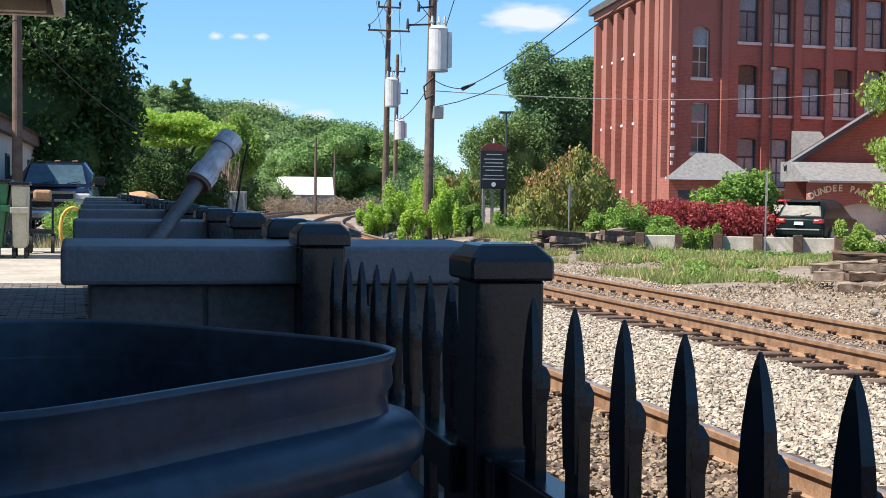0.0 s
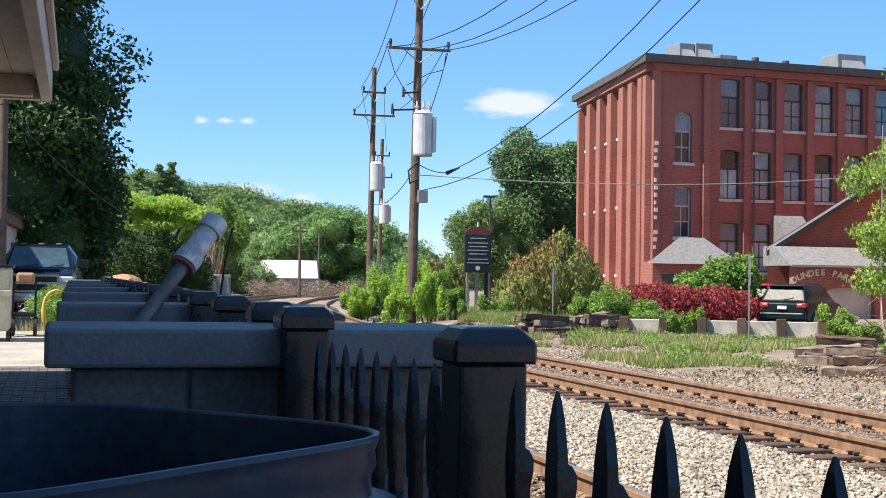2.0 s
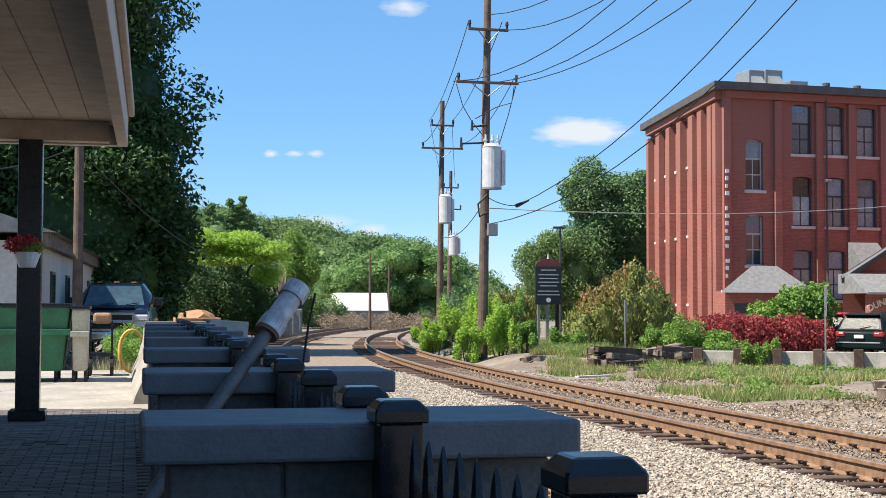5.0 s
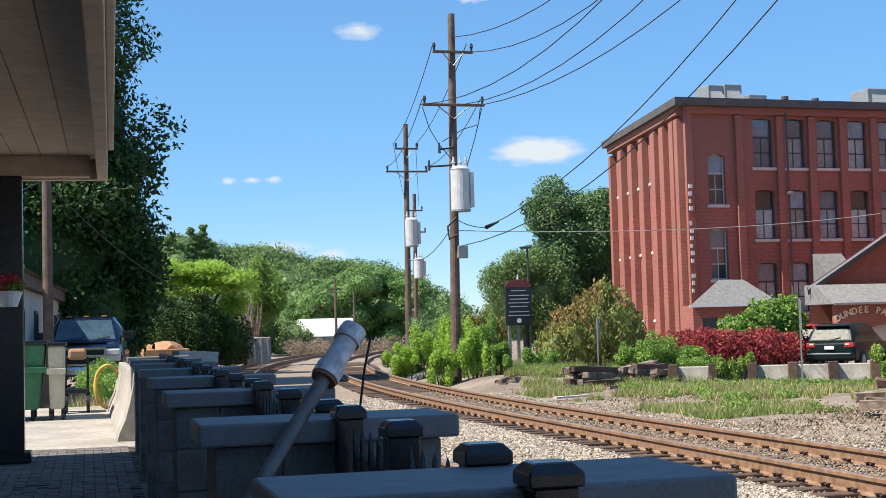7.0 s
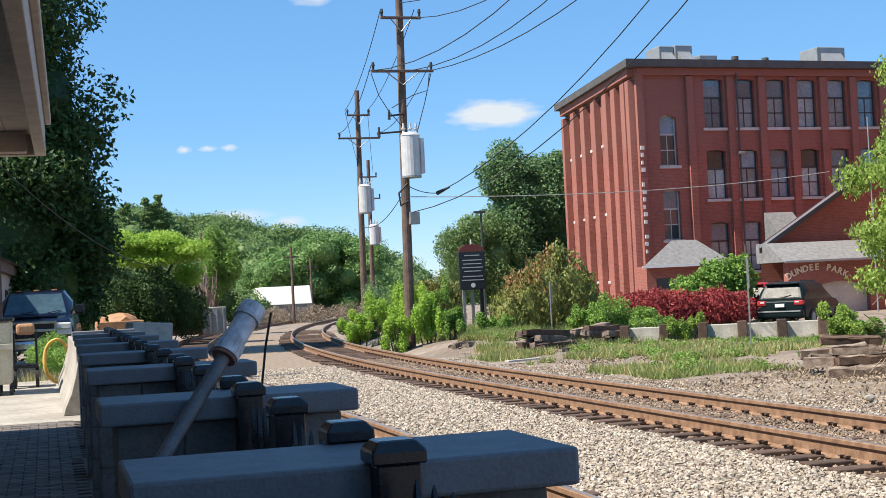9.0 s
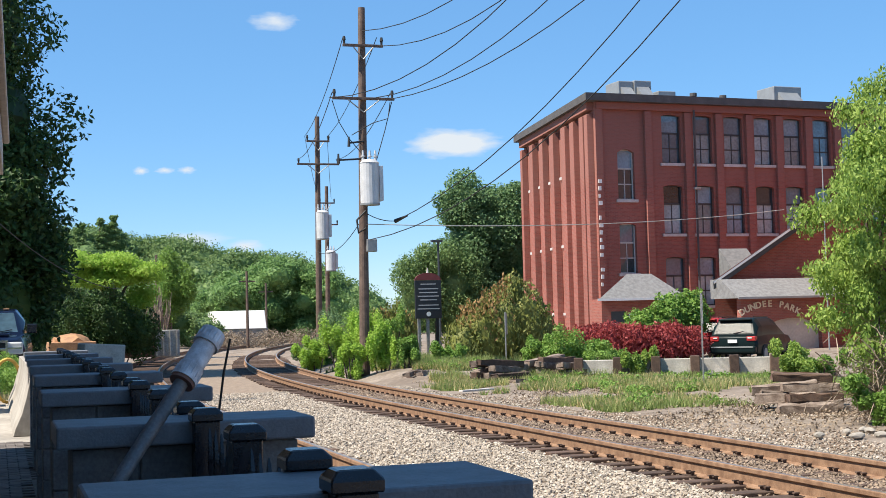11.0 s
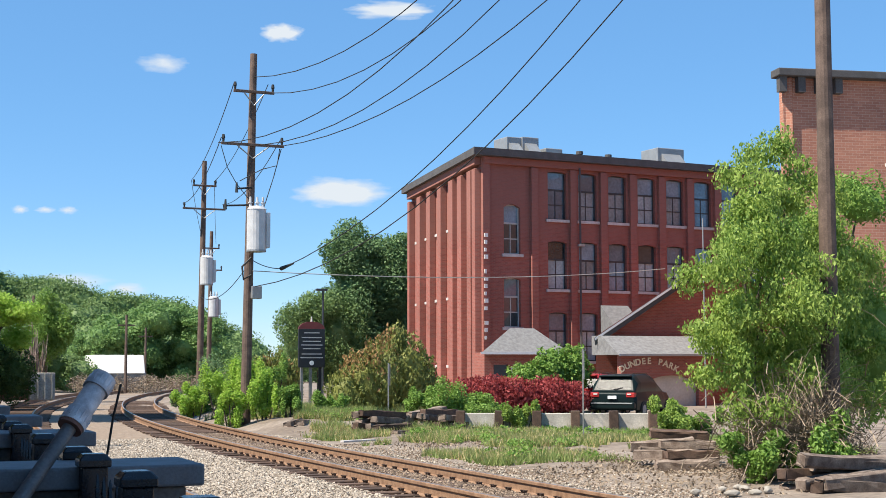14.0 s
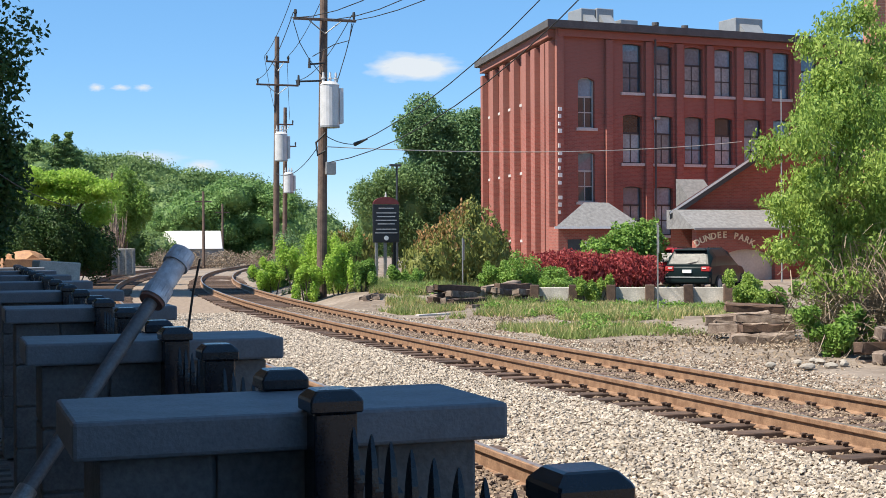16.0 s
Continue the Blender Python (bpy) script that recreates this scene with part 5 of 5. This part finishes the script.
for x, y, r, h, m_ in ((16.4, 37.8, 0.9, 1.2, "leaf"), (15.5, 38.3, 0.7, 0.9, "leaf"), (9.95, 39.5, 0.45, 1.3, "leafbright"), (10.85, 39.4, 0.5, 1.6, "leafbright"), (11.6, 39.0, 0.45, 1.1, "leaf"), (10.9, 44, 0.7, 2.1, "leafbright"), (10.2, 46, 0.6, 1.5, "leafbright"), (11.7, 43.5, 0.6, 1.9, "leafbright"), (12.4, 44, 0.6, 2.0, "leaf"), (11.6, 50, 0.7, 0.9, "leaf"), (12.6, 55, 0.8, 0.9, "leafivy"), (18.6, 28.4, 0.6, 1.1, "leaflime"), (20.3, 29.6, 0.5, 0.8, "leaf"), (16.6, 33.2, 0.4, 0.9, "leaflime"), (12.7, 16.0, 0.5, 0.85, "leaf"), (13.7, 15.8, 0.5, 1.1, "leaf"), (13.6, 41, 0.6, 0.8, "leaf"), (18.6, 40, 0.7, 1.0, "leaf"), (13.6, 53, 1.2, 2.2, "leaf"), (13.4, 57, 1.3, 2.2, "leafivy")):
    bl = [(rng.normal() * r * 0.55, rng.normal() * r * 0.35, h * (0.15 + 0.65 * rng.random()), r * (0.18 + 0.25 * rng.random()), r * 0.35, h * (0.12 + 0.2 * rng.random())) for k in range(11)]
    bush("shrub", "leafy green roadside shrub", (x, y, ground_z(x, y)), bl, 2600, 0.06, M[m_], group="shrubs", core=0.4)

tree("dense ivy-covered deciduous tree", (34.2, 95, GZ), [(34.1, 94, 2.6, 3.6, 3, 3.2), (32.4, 94, 6.3, 2.2, 2.4, 3.6), (36.0, 94, 6.0, 2.4, 2.4, 3.8), (32.5, 94, 9.9, 2.2, 2.2, 2.2), (36.2, 94, 9.2, 2.3, 2.2, 2.2), (34.3, 94, 7.8, 2.6, 2.4, 3.4)], 30000, 0.18, M["leafivy"], 0.4, clumps=20, shell=0.3)
tree("rounded green tree behind the sign", (29.5, 92, GZ), [(28.2, 92, 3.4, 2.2, 2, 3.0), (30.5, 92, 3.2, 2.4, 2, 3.2), (29.3, 92, 5.2, 1.5, 1.8, 1.6)], 12000, 0.14, M["leaffar"], 0.25)

# box elder around the near pole
be = [(13.05, 17.3, 2.4, 0.65, 0.7, 0.65), (13.25, 17.3, 2.9, 0.85, 0.8, 0.9), (13.7, 17.6, 4.2, 0.8, 0.8, 1.0), (13.35, 17.3, 3.5, 0.6, 0.6, 0.5), (14.2, 17.8, 5.0, 0.5, 0.5, 0.7), (13.6, 17.2, 1.7, 1.1, 0.8, 0.9), (12.9, 16.9, 0.9, 0.8, 0.6, 0.7), (15.2, 18.2, 4.6, 0.7, 0.6, 0.6), (16.3, 18.8, 3.2, 1.0, 0.8, 1.1), (16.0, 18.4, 1.6, 1.2, 0.8, 1.0), (12.7, 17.2, 1.75, 0.55, 0.5, 0.6), (14.0, 17.0, 2.6, 0.9, 0.6, 0.9), (15.0, 17.6, 1.6, 0.9, 0.6, 0.9)]
sprays = [(b[0] + rng.normal() * b[3] * 0.6, b[1] + rng.normal() * b[4] * 0.6, b[2] + rng.normal() * b[5] * 0.6, b[3] * (0.3 + 0.3 * rng.random()), b[4] * 0.5, b[5] * (0.25 + 0.3 * rng.random())) for b in be for k in range(9)]
sprays = sprays[::9] + [q for k, q in enumerate(sprays) if k % 9]
tree("bright green box elder around a utility pole", (13.4, 17.6, GZ), sprays, 33000, 0.06, M["leaflime"], 0.07, core=0, droop=1.2, shell=0.95, clumps=0)
tree("dark green shrubby tree behind a pole", (16.6, 19.5, GZ), [(15.6, 19.4, 1.2, 0.9, 0.7, 1.2), (16.6, 19.6, 2.4, 1.2, 0.8, 1.5), (17.8, 19.6, 1.8, 1.2, 0.8, 1.7), (17.6, 19.6, 4.6, 0.9, 0.7, 0.6), (16.2, 19.5, 3.8, 0.9, 0.7, 0.8)], 11000, 0.06, M["leaf"], 0.12)
brush = thing("brush_heap", "tangled heap of dead brown twigs", "brush")
bm = bmesh.new()
vs, fs = [], []
for k in range(2600):
    a = Vector((13.6 + rng.normal() * 0.55, 16.4 + rng.normal() * 0.3, GZ + 0.1 + abs(rng.normal()) * 0.62))
    d = Vector((rng.normal() * 0.45, rng.normal() * 0.3, rng.normal() * 0.3))
    b = a + d * 0.5 + Vector((0, 0, 0.06))
    c = a + d
    n = len(vs)
    r = 0.003 + 0.005 * rng.random()
    for p in (a, b, c):
        vs += [tuple(p + Vector((r, 0, 0))), tuple(p + Vector((-r, r, 0))), tuple(p + Vector((0, -r, r)))]
    for j in (0, 3):
        for i in range(3):
            fs.append((n + j + i, n + j + (i + 1) % 3, n + j + 3 + (i + 1) % 3, n + j + 3 + i))
part("twigs", (vs, fs), M["deadwood"], brush)
tagged(brush, kind="stuff")

# pale debris by the track
for k in range(9):
    st = tagged(part("rubble", cores([(0, 0, 0.06, 0.1 + 0.05 * rng.random(), 0.08, 0.06)], 0.8), M["apron"]), "pale broken rubble lying by the track", "rubble", group="rubble")
    st.matrix_world = pose(11.4 + rng.normal() * 0.35, 15.0 + rng.normal() * 0.4, GZ - 0.02, 0, 0, 40 * k)


def blades(n, x0, x1, y0, y1, h, keep=lambda x, y: True):
    p = np.stack([x0 + (x1 - x0) * rng.random(n), y0 + (y1 - y0) * rng.random(n)], 1)
    p = p[[bool(keep(x, y)) for x, y in p]]
    n = len(p)
    z = np.array([ground_z(x, y) for x, y in p]) - 0.02
    a = rng.random(n) * 6.28
    hh = h * (0.4 + 0.8 * rng.random(n))
    lean = rng.normal(size=(n, 2)) * 0.35 * hh[:, None]
    w = 0.008 + 0.012 * rng.random(n)
    d = np.stack([np.cos(a) * w, np.sin(a) * w], 1)
    v = np.zeros((n, 3, 3))
    v[:, 0, :2], v[:, 1, :2], v[:, 2, :2] = p - d, p + d, p + lean
    v[:, 0, 2] = v[:, 1, 2] = z
    v[:, 2, 2] = z + hh
    return v.reshape(-1, 3), np.arange(3 * n).reshape(-1, 3)


litter_v, litter_f = leaves([(13.2, 18, GZ + 0.02, 3.2, 4.0, 0.05), (12.5, 25, GZ + 0.02, 2.0, 6.0, 0.06), (13.5, 38, GZ + 0.05, 3.0, 6.0, 0.06)], 5000, 0.05)
tagged(part("leaf_litter", (litter_v, litter_f), M["deadwood"]), "scattered brown dead leaves and bark on the ground", "leaf litter", kind="stuff")


def patchy(x, y):
    return noise.noise(Vector((x * 0.5, y * 0.5, 1.5))) > max(0, 0.5 - (x - 10.4) * 0.3) - 0.05 + 0.4 * noise.noise(Vector((x * 1.7, y * 1.7, 4)))


for n, x0, x1, y0, y1, h, mm, lb in ((90000, 10.4, 19.5, 21.5, 34, 0.2, "grass", "patchy green grass on the waste ground"), (34000, 10.6, 18, 33, 47, 0.34, "grass", "tall weedy grass below the hedge"), (40000, 10.5, 17.5, 22, 44, 0.22, "drygrass", "dry straw-coloured grass"), (20000, 9.9, 14.5, 35.5, 46, 0.3, "grass", "green weedy grass on the bank"), (14000, 9.8, 14, 34.5, 45, 0.22, "drygrass", "straw-coloured grass on the bank"), (5000, 17, 26, 28, 48, 0.25, "grass", "rough grass by the guard rail"), (3000, -1.4, -0.2, 24, 30, 0.5, "grass", "weeds beside the pavement"), (1500, -1.0, 0.2, 25, 32, 0.7, "drygrass", "dry weeds beside the barrier"), (500, -3.0, 0.3, 14.3, 15.4, 0.1, "grass", "low weeds in the pavement joint")):
    tagged(part("grass", blades(n, x0, x1, y0, y1, h, patchy if n > 3500 else (lambda x, y: True)), M[mm]), lb, "grass", kind="stuff")

sp = []
for k in range(150):
    x, y = 11.2 + 7 * rng.random(), 21.5 + 20 * rng.random()
    if noise.noise(Vector((x * 0.4, y * 0.4, 6))) > -0.1:
        sp.append((x, y, ground_z(x, y) + 0.06, 0.18 + 0.25 * rng.random(), 0.25, 0.1 + 0.14 * rng.random()))
tagged(part("weeds", leaves(sp, 9000, 0.055), M["leaf"]), "low broad-leaved weeds on the waste ground", "weeds", kind="stuff")
sp = [(-0.9 + 0.9 * rng.random(), 25 + 5 * rng.random(), 0.25 + 0.45 * rng.random(), 0.16, 0.25, 0.22) for k in range(26)]
tagged(part("weeds", leaves(sp, 4200, 0.045), M["leaf"]), "leafy weeds beside the yard", "weeds", kind="stuff")

# ---------------------------------------------------------------- left background
tanb = thing("outbuilding", "beige sided outbuilding with shallow brown roof", "building", pose(-2.4, 30, 0, 0, 0, -2.4))
part("wall", box(-8, 0, 0, 17.5, 0, 2.75), M["siding"], tanb)
part("fascia", box(-0.01, 0.2, -0.2, 17.7, 2.6, 2.92, 0.01), M["timber"], tanb, "weathered brown eave board")
part("roof", prism([(-0.35, 2.93), (8.3, 2.93), (4.0, 4.4)], -0.3, 17.8), M["shingle"], tanb, "sunlit shingled roof").matrix_basis = pose(0, 0, 0, 0, 0, 90)
for y in (2.0, 6.2, 10.4, 14.2):
    wn_ = part("window", box(0.003, 0.05, y, y + 0.9, 0.95, 2.1), M["winframe"], tanb)
    part("pane", box(0.05, 0.06, y + 0.07, y + 0.83, 1.02, 2.03), M["glassdark"], wn_)
vent_ = part("flue", cyl(0.07, 0.07, (-0.5, 3.0, 2.9), (-0.5, 3.0, 3.7), 10), M["galv"], tanb, "galvanised flue pipe")
part("flue_cap", cyl(0.13, 0.08, (-0.5, 3.0, 3.7), (-0.5, 3.0, 3.82), 10), M["galv"], vent_)
# maple and the growth below it carry their shade in the leaf colour
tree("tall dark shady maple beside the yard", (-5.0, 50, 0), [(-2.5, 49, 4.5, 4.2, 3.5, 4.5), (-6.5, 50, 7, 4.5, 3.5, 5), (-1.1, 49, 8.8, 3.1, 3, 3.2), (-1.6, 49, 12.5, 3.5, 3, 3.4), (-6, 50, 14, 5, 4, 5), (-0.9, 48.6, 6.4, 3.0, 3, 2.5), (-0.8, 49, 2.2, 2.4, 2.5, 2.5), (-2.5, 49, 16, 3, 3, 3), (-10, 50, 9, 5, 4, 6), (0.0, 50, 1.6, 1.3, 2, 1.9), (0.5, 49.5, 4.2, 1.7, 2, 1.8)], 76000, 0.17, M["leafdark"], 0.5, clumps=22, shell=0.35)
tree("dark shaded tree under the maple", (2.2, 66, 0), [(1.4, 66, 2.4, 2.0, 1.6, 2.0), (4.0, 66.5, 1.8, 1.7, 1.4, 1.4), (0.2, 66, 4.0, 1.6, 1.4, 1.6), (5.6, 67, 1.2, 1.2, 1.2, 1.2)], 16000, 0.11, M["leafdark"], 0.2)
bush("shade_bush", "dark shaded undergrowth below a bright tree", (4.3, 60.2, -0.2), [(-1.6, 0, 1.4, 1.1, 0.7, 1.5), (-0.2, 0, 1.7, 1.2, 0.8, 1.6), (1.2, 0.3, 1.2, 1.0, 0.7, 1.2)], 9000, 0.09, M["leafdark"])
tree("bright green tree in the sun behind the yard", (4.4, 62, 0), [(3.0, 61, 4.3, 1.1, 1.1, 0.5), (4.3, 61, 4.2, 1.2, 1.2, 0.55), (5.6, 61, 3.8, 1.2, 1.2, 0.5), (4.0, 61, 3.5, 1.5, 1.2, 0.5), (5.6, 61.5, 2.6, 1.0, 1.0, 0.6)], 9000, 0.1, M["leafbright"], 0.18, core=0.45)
tree("light green young tree behind the scrap", (8.6, 76, 0), [(8.3, 75, 2.6, 1.1, 1, 1.7), (9.0, 75, 3.6, 1.0, 1, 1.5), (8.5, 75, 4.6, 0.7, 0.8, 1.0)], 7000, 0.1, M["leaf"], 0.14, core=0.4)
skip = thing("roll_off_container", "orange-brown open waste container with lumpy load", "container", pose(2.4, 58, -0.17))
part("body", box(-0.95, 0.95, -1.5, 1.5, 0.1, 0.95, 0.03), M["orange"], skip)
part("load", cores([(0, 0, 0.95, 0.8, 1.2, 0.35)], 1.0), M["orange"], skip)
blk = tagged(part("concrete_block", box(-0.75, 0.75, -0.5, 0.5, 0, 0.95, 0.04), M["concrete"]), "pale concrete block at the end of the yard", "block")
blk.matrix_world = pose(3.0, 49.5, -0.2, 0, 4, 12)
for x, w, h, mm, lb in ((5.6, 0.9, 1.4, "rust", "rust-brown scrap metal container"), (7.0, 0.6, 1.25, "greysheet", "grey weathered sheet-metal box")):
    sc_ = thing("scrap_bin", lb, "container", pose(x, 64, -0.1), "scrap bins")
    part("body", box(-w, w, -0.8, 0.8, 0, h, 0.03), M[mm], sc_)
    for k in range(4):
        part("rib", box(-w + 0.1 + k * (2 * w - 0.26) / 3, -w + 0.16 + k * (2 * w - 0.26) / 3, -0.86, -0.803, 0.05, h - 0.05), M[mm], sc_)
reel = thing("hose_coil", "coiled yellow hose leaning in the weeds", "hose", pose(-0.4, 24.6, 0))
pts = [(0.22 * math.cos(t) * (1 + 0.02 * k / 20), 0.03 * math.sin(3 * t) + 0.01 * (k % 5), 0.42 + 0.4 * math.sin(t)) for k in range(81) for t in (k * 0.314,)]
wire("hose", pts, 0.03, M["yellow"], reel)
shed = thing("white_shed", "long white-roofed tent shed", "shed", pose(18.0, 110, GZ))
part("roof", prism([(-3, 1.4), (-2.2, 2.85), (2.2, 2.85), (3, 1.4)], -1.95, 1.95, 0.05), M["white"], shed)
part("wall", box(-2.05, 2.05, -2.9, 2.9, 0, 1.45), M["greysheet"], shed)
thin = [(9.5, 90, 6.0), (10.6, 92, 6.2), (22, 118, 4.8), (17.2, 100, 5.2), (33.6, 150, 6.5)]
for x, y, h in thin:
    bp_ = thing("bare_pole", "thin bare timber pole in the distance", "pole", pose(x, y, GZ), "distant poles")
    part("shaft", cyl(0.12, 0.09, (0, 0, 0), (0, 0, h + 0.5), 7), M["wood_pole"], bp_)
    part("crossarm", box(-0.6, 0.6, -0.05, 0.05, h - 0.3, h - 0.2), M["wood_pole"], bp_)
dead = thing("bare_tree", "grey leafless tangled tree behind the yard", "tree", pose(5.8, 68, 0))
bm = bmesh.new()
rr = random.Random(4)
for k in range(26):
    a = Vector((rr.uniform(-0.9, 0.9), rr.uniform(-0.3, 0.3), rr.uniform(0, 0.8)))
    b = a + Vector((rr.uniform(-0.8, 0.8), rr.uniform(-0.3, 0.3), rr.uniform(0.8, 1.8)))
    cyl(0.035, 0.02, a, b, 5, bm)
    for j in range(3):
        cyl(0.018, 0.006, a.lerp(b, 0.4 + 0.2 * j), b + Vector((rr.uniform(-0.7, 0.7), 0, rr.uniform(-0.2, 0.9))), 4, bm)
part("branch_tangle", bm, M["timber"], dead)


# distant wooded hill
def woods(name, label, spots, n, size, material):
    tagged(part(name, leaves(billow(spots, 6, 0.5), int(n * 1.3), size, 0.8, shell=0.4), material), label, "woods", kind="stuff")
    tagged(part(name + "_mass", cores(spots, 0.62), material), label, "woods", kind="stuff")


rr = random.Random(9)
RIDGE = ([-70, 5, 13, 17, 20, 26, 33, 38, 45, 50, 55, 60], [15.5, 15.4, 15.8, 15.6, 13.6, 13.9, 11.8, 11.4, 11.0, 9.0, 6.0, 5.0])
sp = []
for k in range(640):
    x = rr.uniform(-40, 58) if k < 420 else rr.uniform(5, 45)
    top = float(np.interp(x, *RIDGE))
    r = 1.5 + 1.6 * rr.random()
    down = 0.0 if k % 3 == 0 else rr.random() ** 1.2 * (top - 1.5)
    sp.append((x, 214 - down * 2.4 + rr.uniform(-3, 3), top - r * 0.55 - down, r * 1.2, r, r))
woods("far_woods", "hazy green wooded hill in the distance", sp, 120000, 0.3, M["leaffar"])
tagged(part("hill", grid([-90, -40, 0, 15, 30, 45, 60, 75], [165, 185, 200, 216, 240], lambda x, y: -0.8 + max(0, float(np.interp(x, *RIDGE)) - 3.0) * min(1, (y - 165) / 45)), M["leaffar"]), "wooded hillside under the trees", "hill", kind="structure")
for x, y, h in ((14.4, 208, 17.0), (16.4, 208, 17.4), (11.5, 208, 16.4)):
    tree("dark pine standing above the wooded ridge", (x, y, 6), [(x + rr.uniform(-0.5, 0.5), y, h - 0.9 * q, 0.6 + 0.3 * q, 0.9, 0.6) for q in range(6)], 2600, 0.24, M["leaffar"], 0.25, core=0.4, group="pines on the ridge", clumps=5)
sp = []
for k in range(60):
    x = rr.uniform(19, 31.5)
    top = float(np.interp(x, [19, 21.5, 24.5, 27, 29.5, 32], [4.5, 6.6, 8.2, 8.6, 8.0, 5.0]))
    r = 1.0 + 0.9 * rr.random()
    sp.append((x, 135 + rr.uniform(-5, 5), top - r - rr.random() ** 1.2 * (top - 1.2), r * 1.15, r, r))
woods("tree_belt", "full green trees beyond the bend of the line", sp, 34000, 0.2, M["leafmid"])
sp = []
for k in range(46):
    r = 0.8 + 0.8 * rr.random()
    x = rr.uniform(1, 17)
    sp.append((x, 112 + rr.uniform(-8, 10), rr.uniform(0, 4.2 if x < 13 else 1.4), r, r, r))
woods("scrub_belt", "mixed scrub and trees behind the yard", sp, 24000, 0.17, M["leaffar"])
sp = []
for k in range(60):
    r = 1.4 + 1.0 * rr.random()
    sp.append((rr.uniform(30, 70), 170 + rr.uniform(-10, 10), rr.uniform(0, 3.8), r * 1.2, r, r))
woods("low_woods", "low distant trees beyond the crossing", sp, 24000, 0.24, M["leaffar"])
sp = [(8.4 + bend(y) + rr.uniform(2.6, 6.5), y, rr.uniform(-0.5, 0.2), 1.1, 1.3, 0.8) for y in (58, 62, 66, 70, 75, 80, 86, 92, 98, 104) for k in range(2)]
woods("verge_scrub", "green scrub along the bend of the line", sp, 9000, 0.14, M["leaf"])


sp = [(rr.uniform(13, 26), 103 + rr.uniform(-3, 3), GZ + rr.uniform(0.2, 0.8), 1.0, 0.8, 0.7) for k in range(26)]
tagged(part("brown_scrub", leaves(sp, 9000, 0.08), M["deadwood"]), "brown dry scrub in front of the white shed", "scrub", kind="stuff")
for x, y, q in ((4.6, 72, 20), (7.4, 70, 80), (6.4, 74, 140)):
    copy_thing(dead, pose(x, y, 0, 0, 0, q) @ Matrix.Scale(1.25, 4))


# fair-weather clouds, far behind everything
def cloud_mat(seed):
    m = bpy.data.materials.new("cloud")
    m.use_nodes = True
    n, l = m.node_tree.nodes, m.node_tree.links
    n.remove(n["Principled BSDF"])
    tc, no, gr, mp = n.new("ShaderNodeTexCoord"), n.new("ShaderNodeTexNoise"), n.new("ShaderNodeTexGradient"), n.new("ShaderNodeMapping")
    gr.gradient_type = "SPHERICAL"
    mp.inputs["Location"].default_value = (0, 0, 0)
    l.new(tc.outputs["Object"], gr.inputs[0])
    l.new(tc.outputs["Object"], mp.inputs[0])
    mp.inputs["Location"].default_value = (seed * 3.1, seed, 0)
    l.new(mp.outputs[0], no.inputs[0])
    no.inputs["Scale"].default_value, no.inputs["Detail"].default_value = 2.4, 7
    ad, rp = n.new("ShaderNodeMath"), n.new("ShaderNodeMapRange")
    ad.operation = "MULTIPLY_ADD"
    l.new(no.outputs["Fac"], ad.inputs[0])
    ad.inputs[1].default_value = 0.75
    l.new(gr.outputs["Fac"], ad.inputs[2])
    rp.inputs[1].default_value, rp.inputs[2].default_value = 0.58, 1.35 if 2 <= seed <= 7 else 0.98
    l.new(ad.outputs[0], rp.inputs[0])
    em, tr, ms = n.new("ShaderNodeEmission"), n.new("ShaderNodeBsdfTransparent"), n.new("ShaderNodeMixShader")
    em.inputs[0].default_value, em.inputs[1].default_value = (0.86, 0.93, 1.0, 1), CLOUD
    l.new(rp.outputs[0], ms.inputs[0])
    l.new(tr.outputs[0], ms.inputs[1])
    l.new(em.outputs[0], ms.inputs[2])
    l.new(ms.outputs[0], n["Material Output"].inputs[0])
    return m


CLOUD = 0.5
CLOUDS = [(667, 2000, 268, 66, 18), (198, 2000, 222, 10, 5), (232, 2000, 223, 13, 4), (264, 2000, 224, 12, 5), (265, 2000, 123, 53, 10), (348, 2000, 113, 26, 8), (393, 2000, 445, 33, 11), (573, 2000, 508, 29, 11), (750, 2000, 561, 61, 11)]
for k, (x, y, z, w, h) in enumerate(CLOUDS):
    c = tagged(part("backdrop_cloud", ([(-1, 0, -1), (1, 0, -1), (1, 0, 1), (-1, 0, 1)], [(0, 1, 2, 3)]), cloud_mat(k + 1)), "small white fair-weather cloud in the sky", "cloud", kind="structure")
    c.matrix_world = look((x, y, z), (0, 0, 1)) @ pose(0, 0, 0, 90) @ Matrix.Diagonal((w * 1.5, 1, h * 1.7, 1))
    c.visible_shadow = False


# ---------------------------------------------------------------- single pavers of the platform
paver = None
rows = []
for j in range(118):
    for i in range(13):
        x, y = -2.75 + 0.205 * i + (0.1 if j % 2 else 0), 3.0 + 0.105 * j
        if x > -0.42 + 0.012 * y or noise.noise(Vector((x * 2, y * 2, 9))) > 0.55:
            continue
        z = 0.004 * rng.random()
        if 6.2 < y < 8.9:
            if paver is None:
                paver = part("paver", box(-0.097, 0.097, -0.047, 0.047, -0.02, 0.0, 0.004), M["paver"], platform)
                paver.matrix_basis = pose(x, y, z)
            else:
                like(paver, platform, pose(x, y, z, 0, 0, rng.normal() * 0.8))
        else:
            rows.append((x - 0.097, x + 0.097, y - 0.047, y + 0.047, -0.02, z))
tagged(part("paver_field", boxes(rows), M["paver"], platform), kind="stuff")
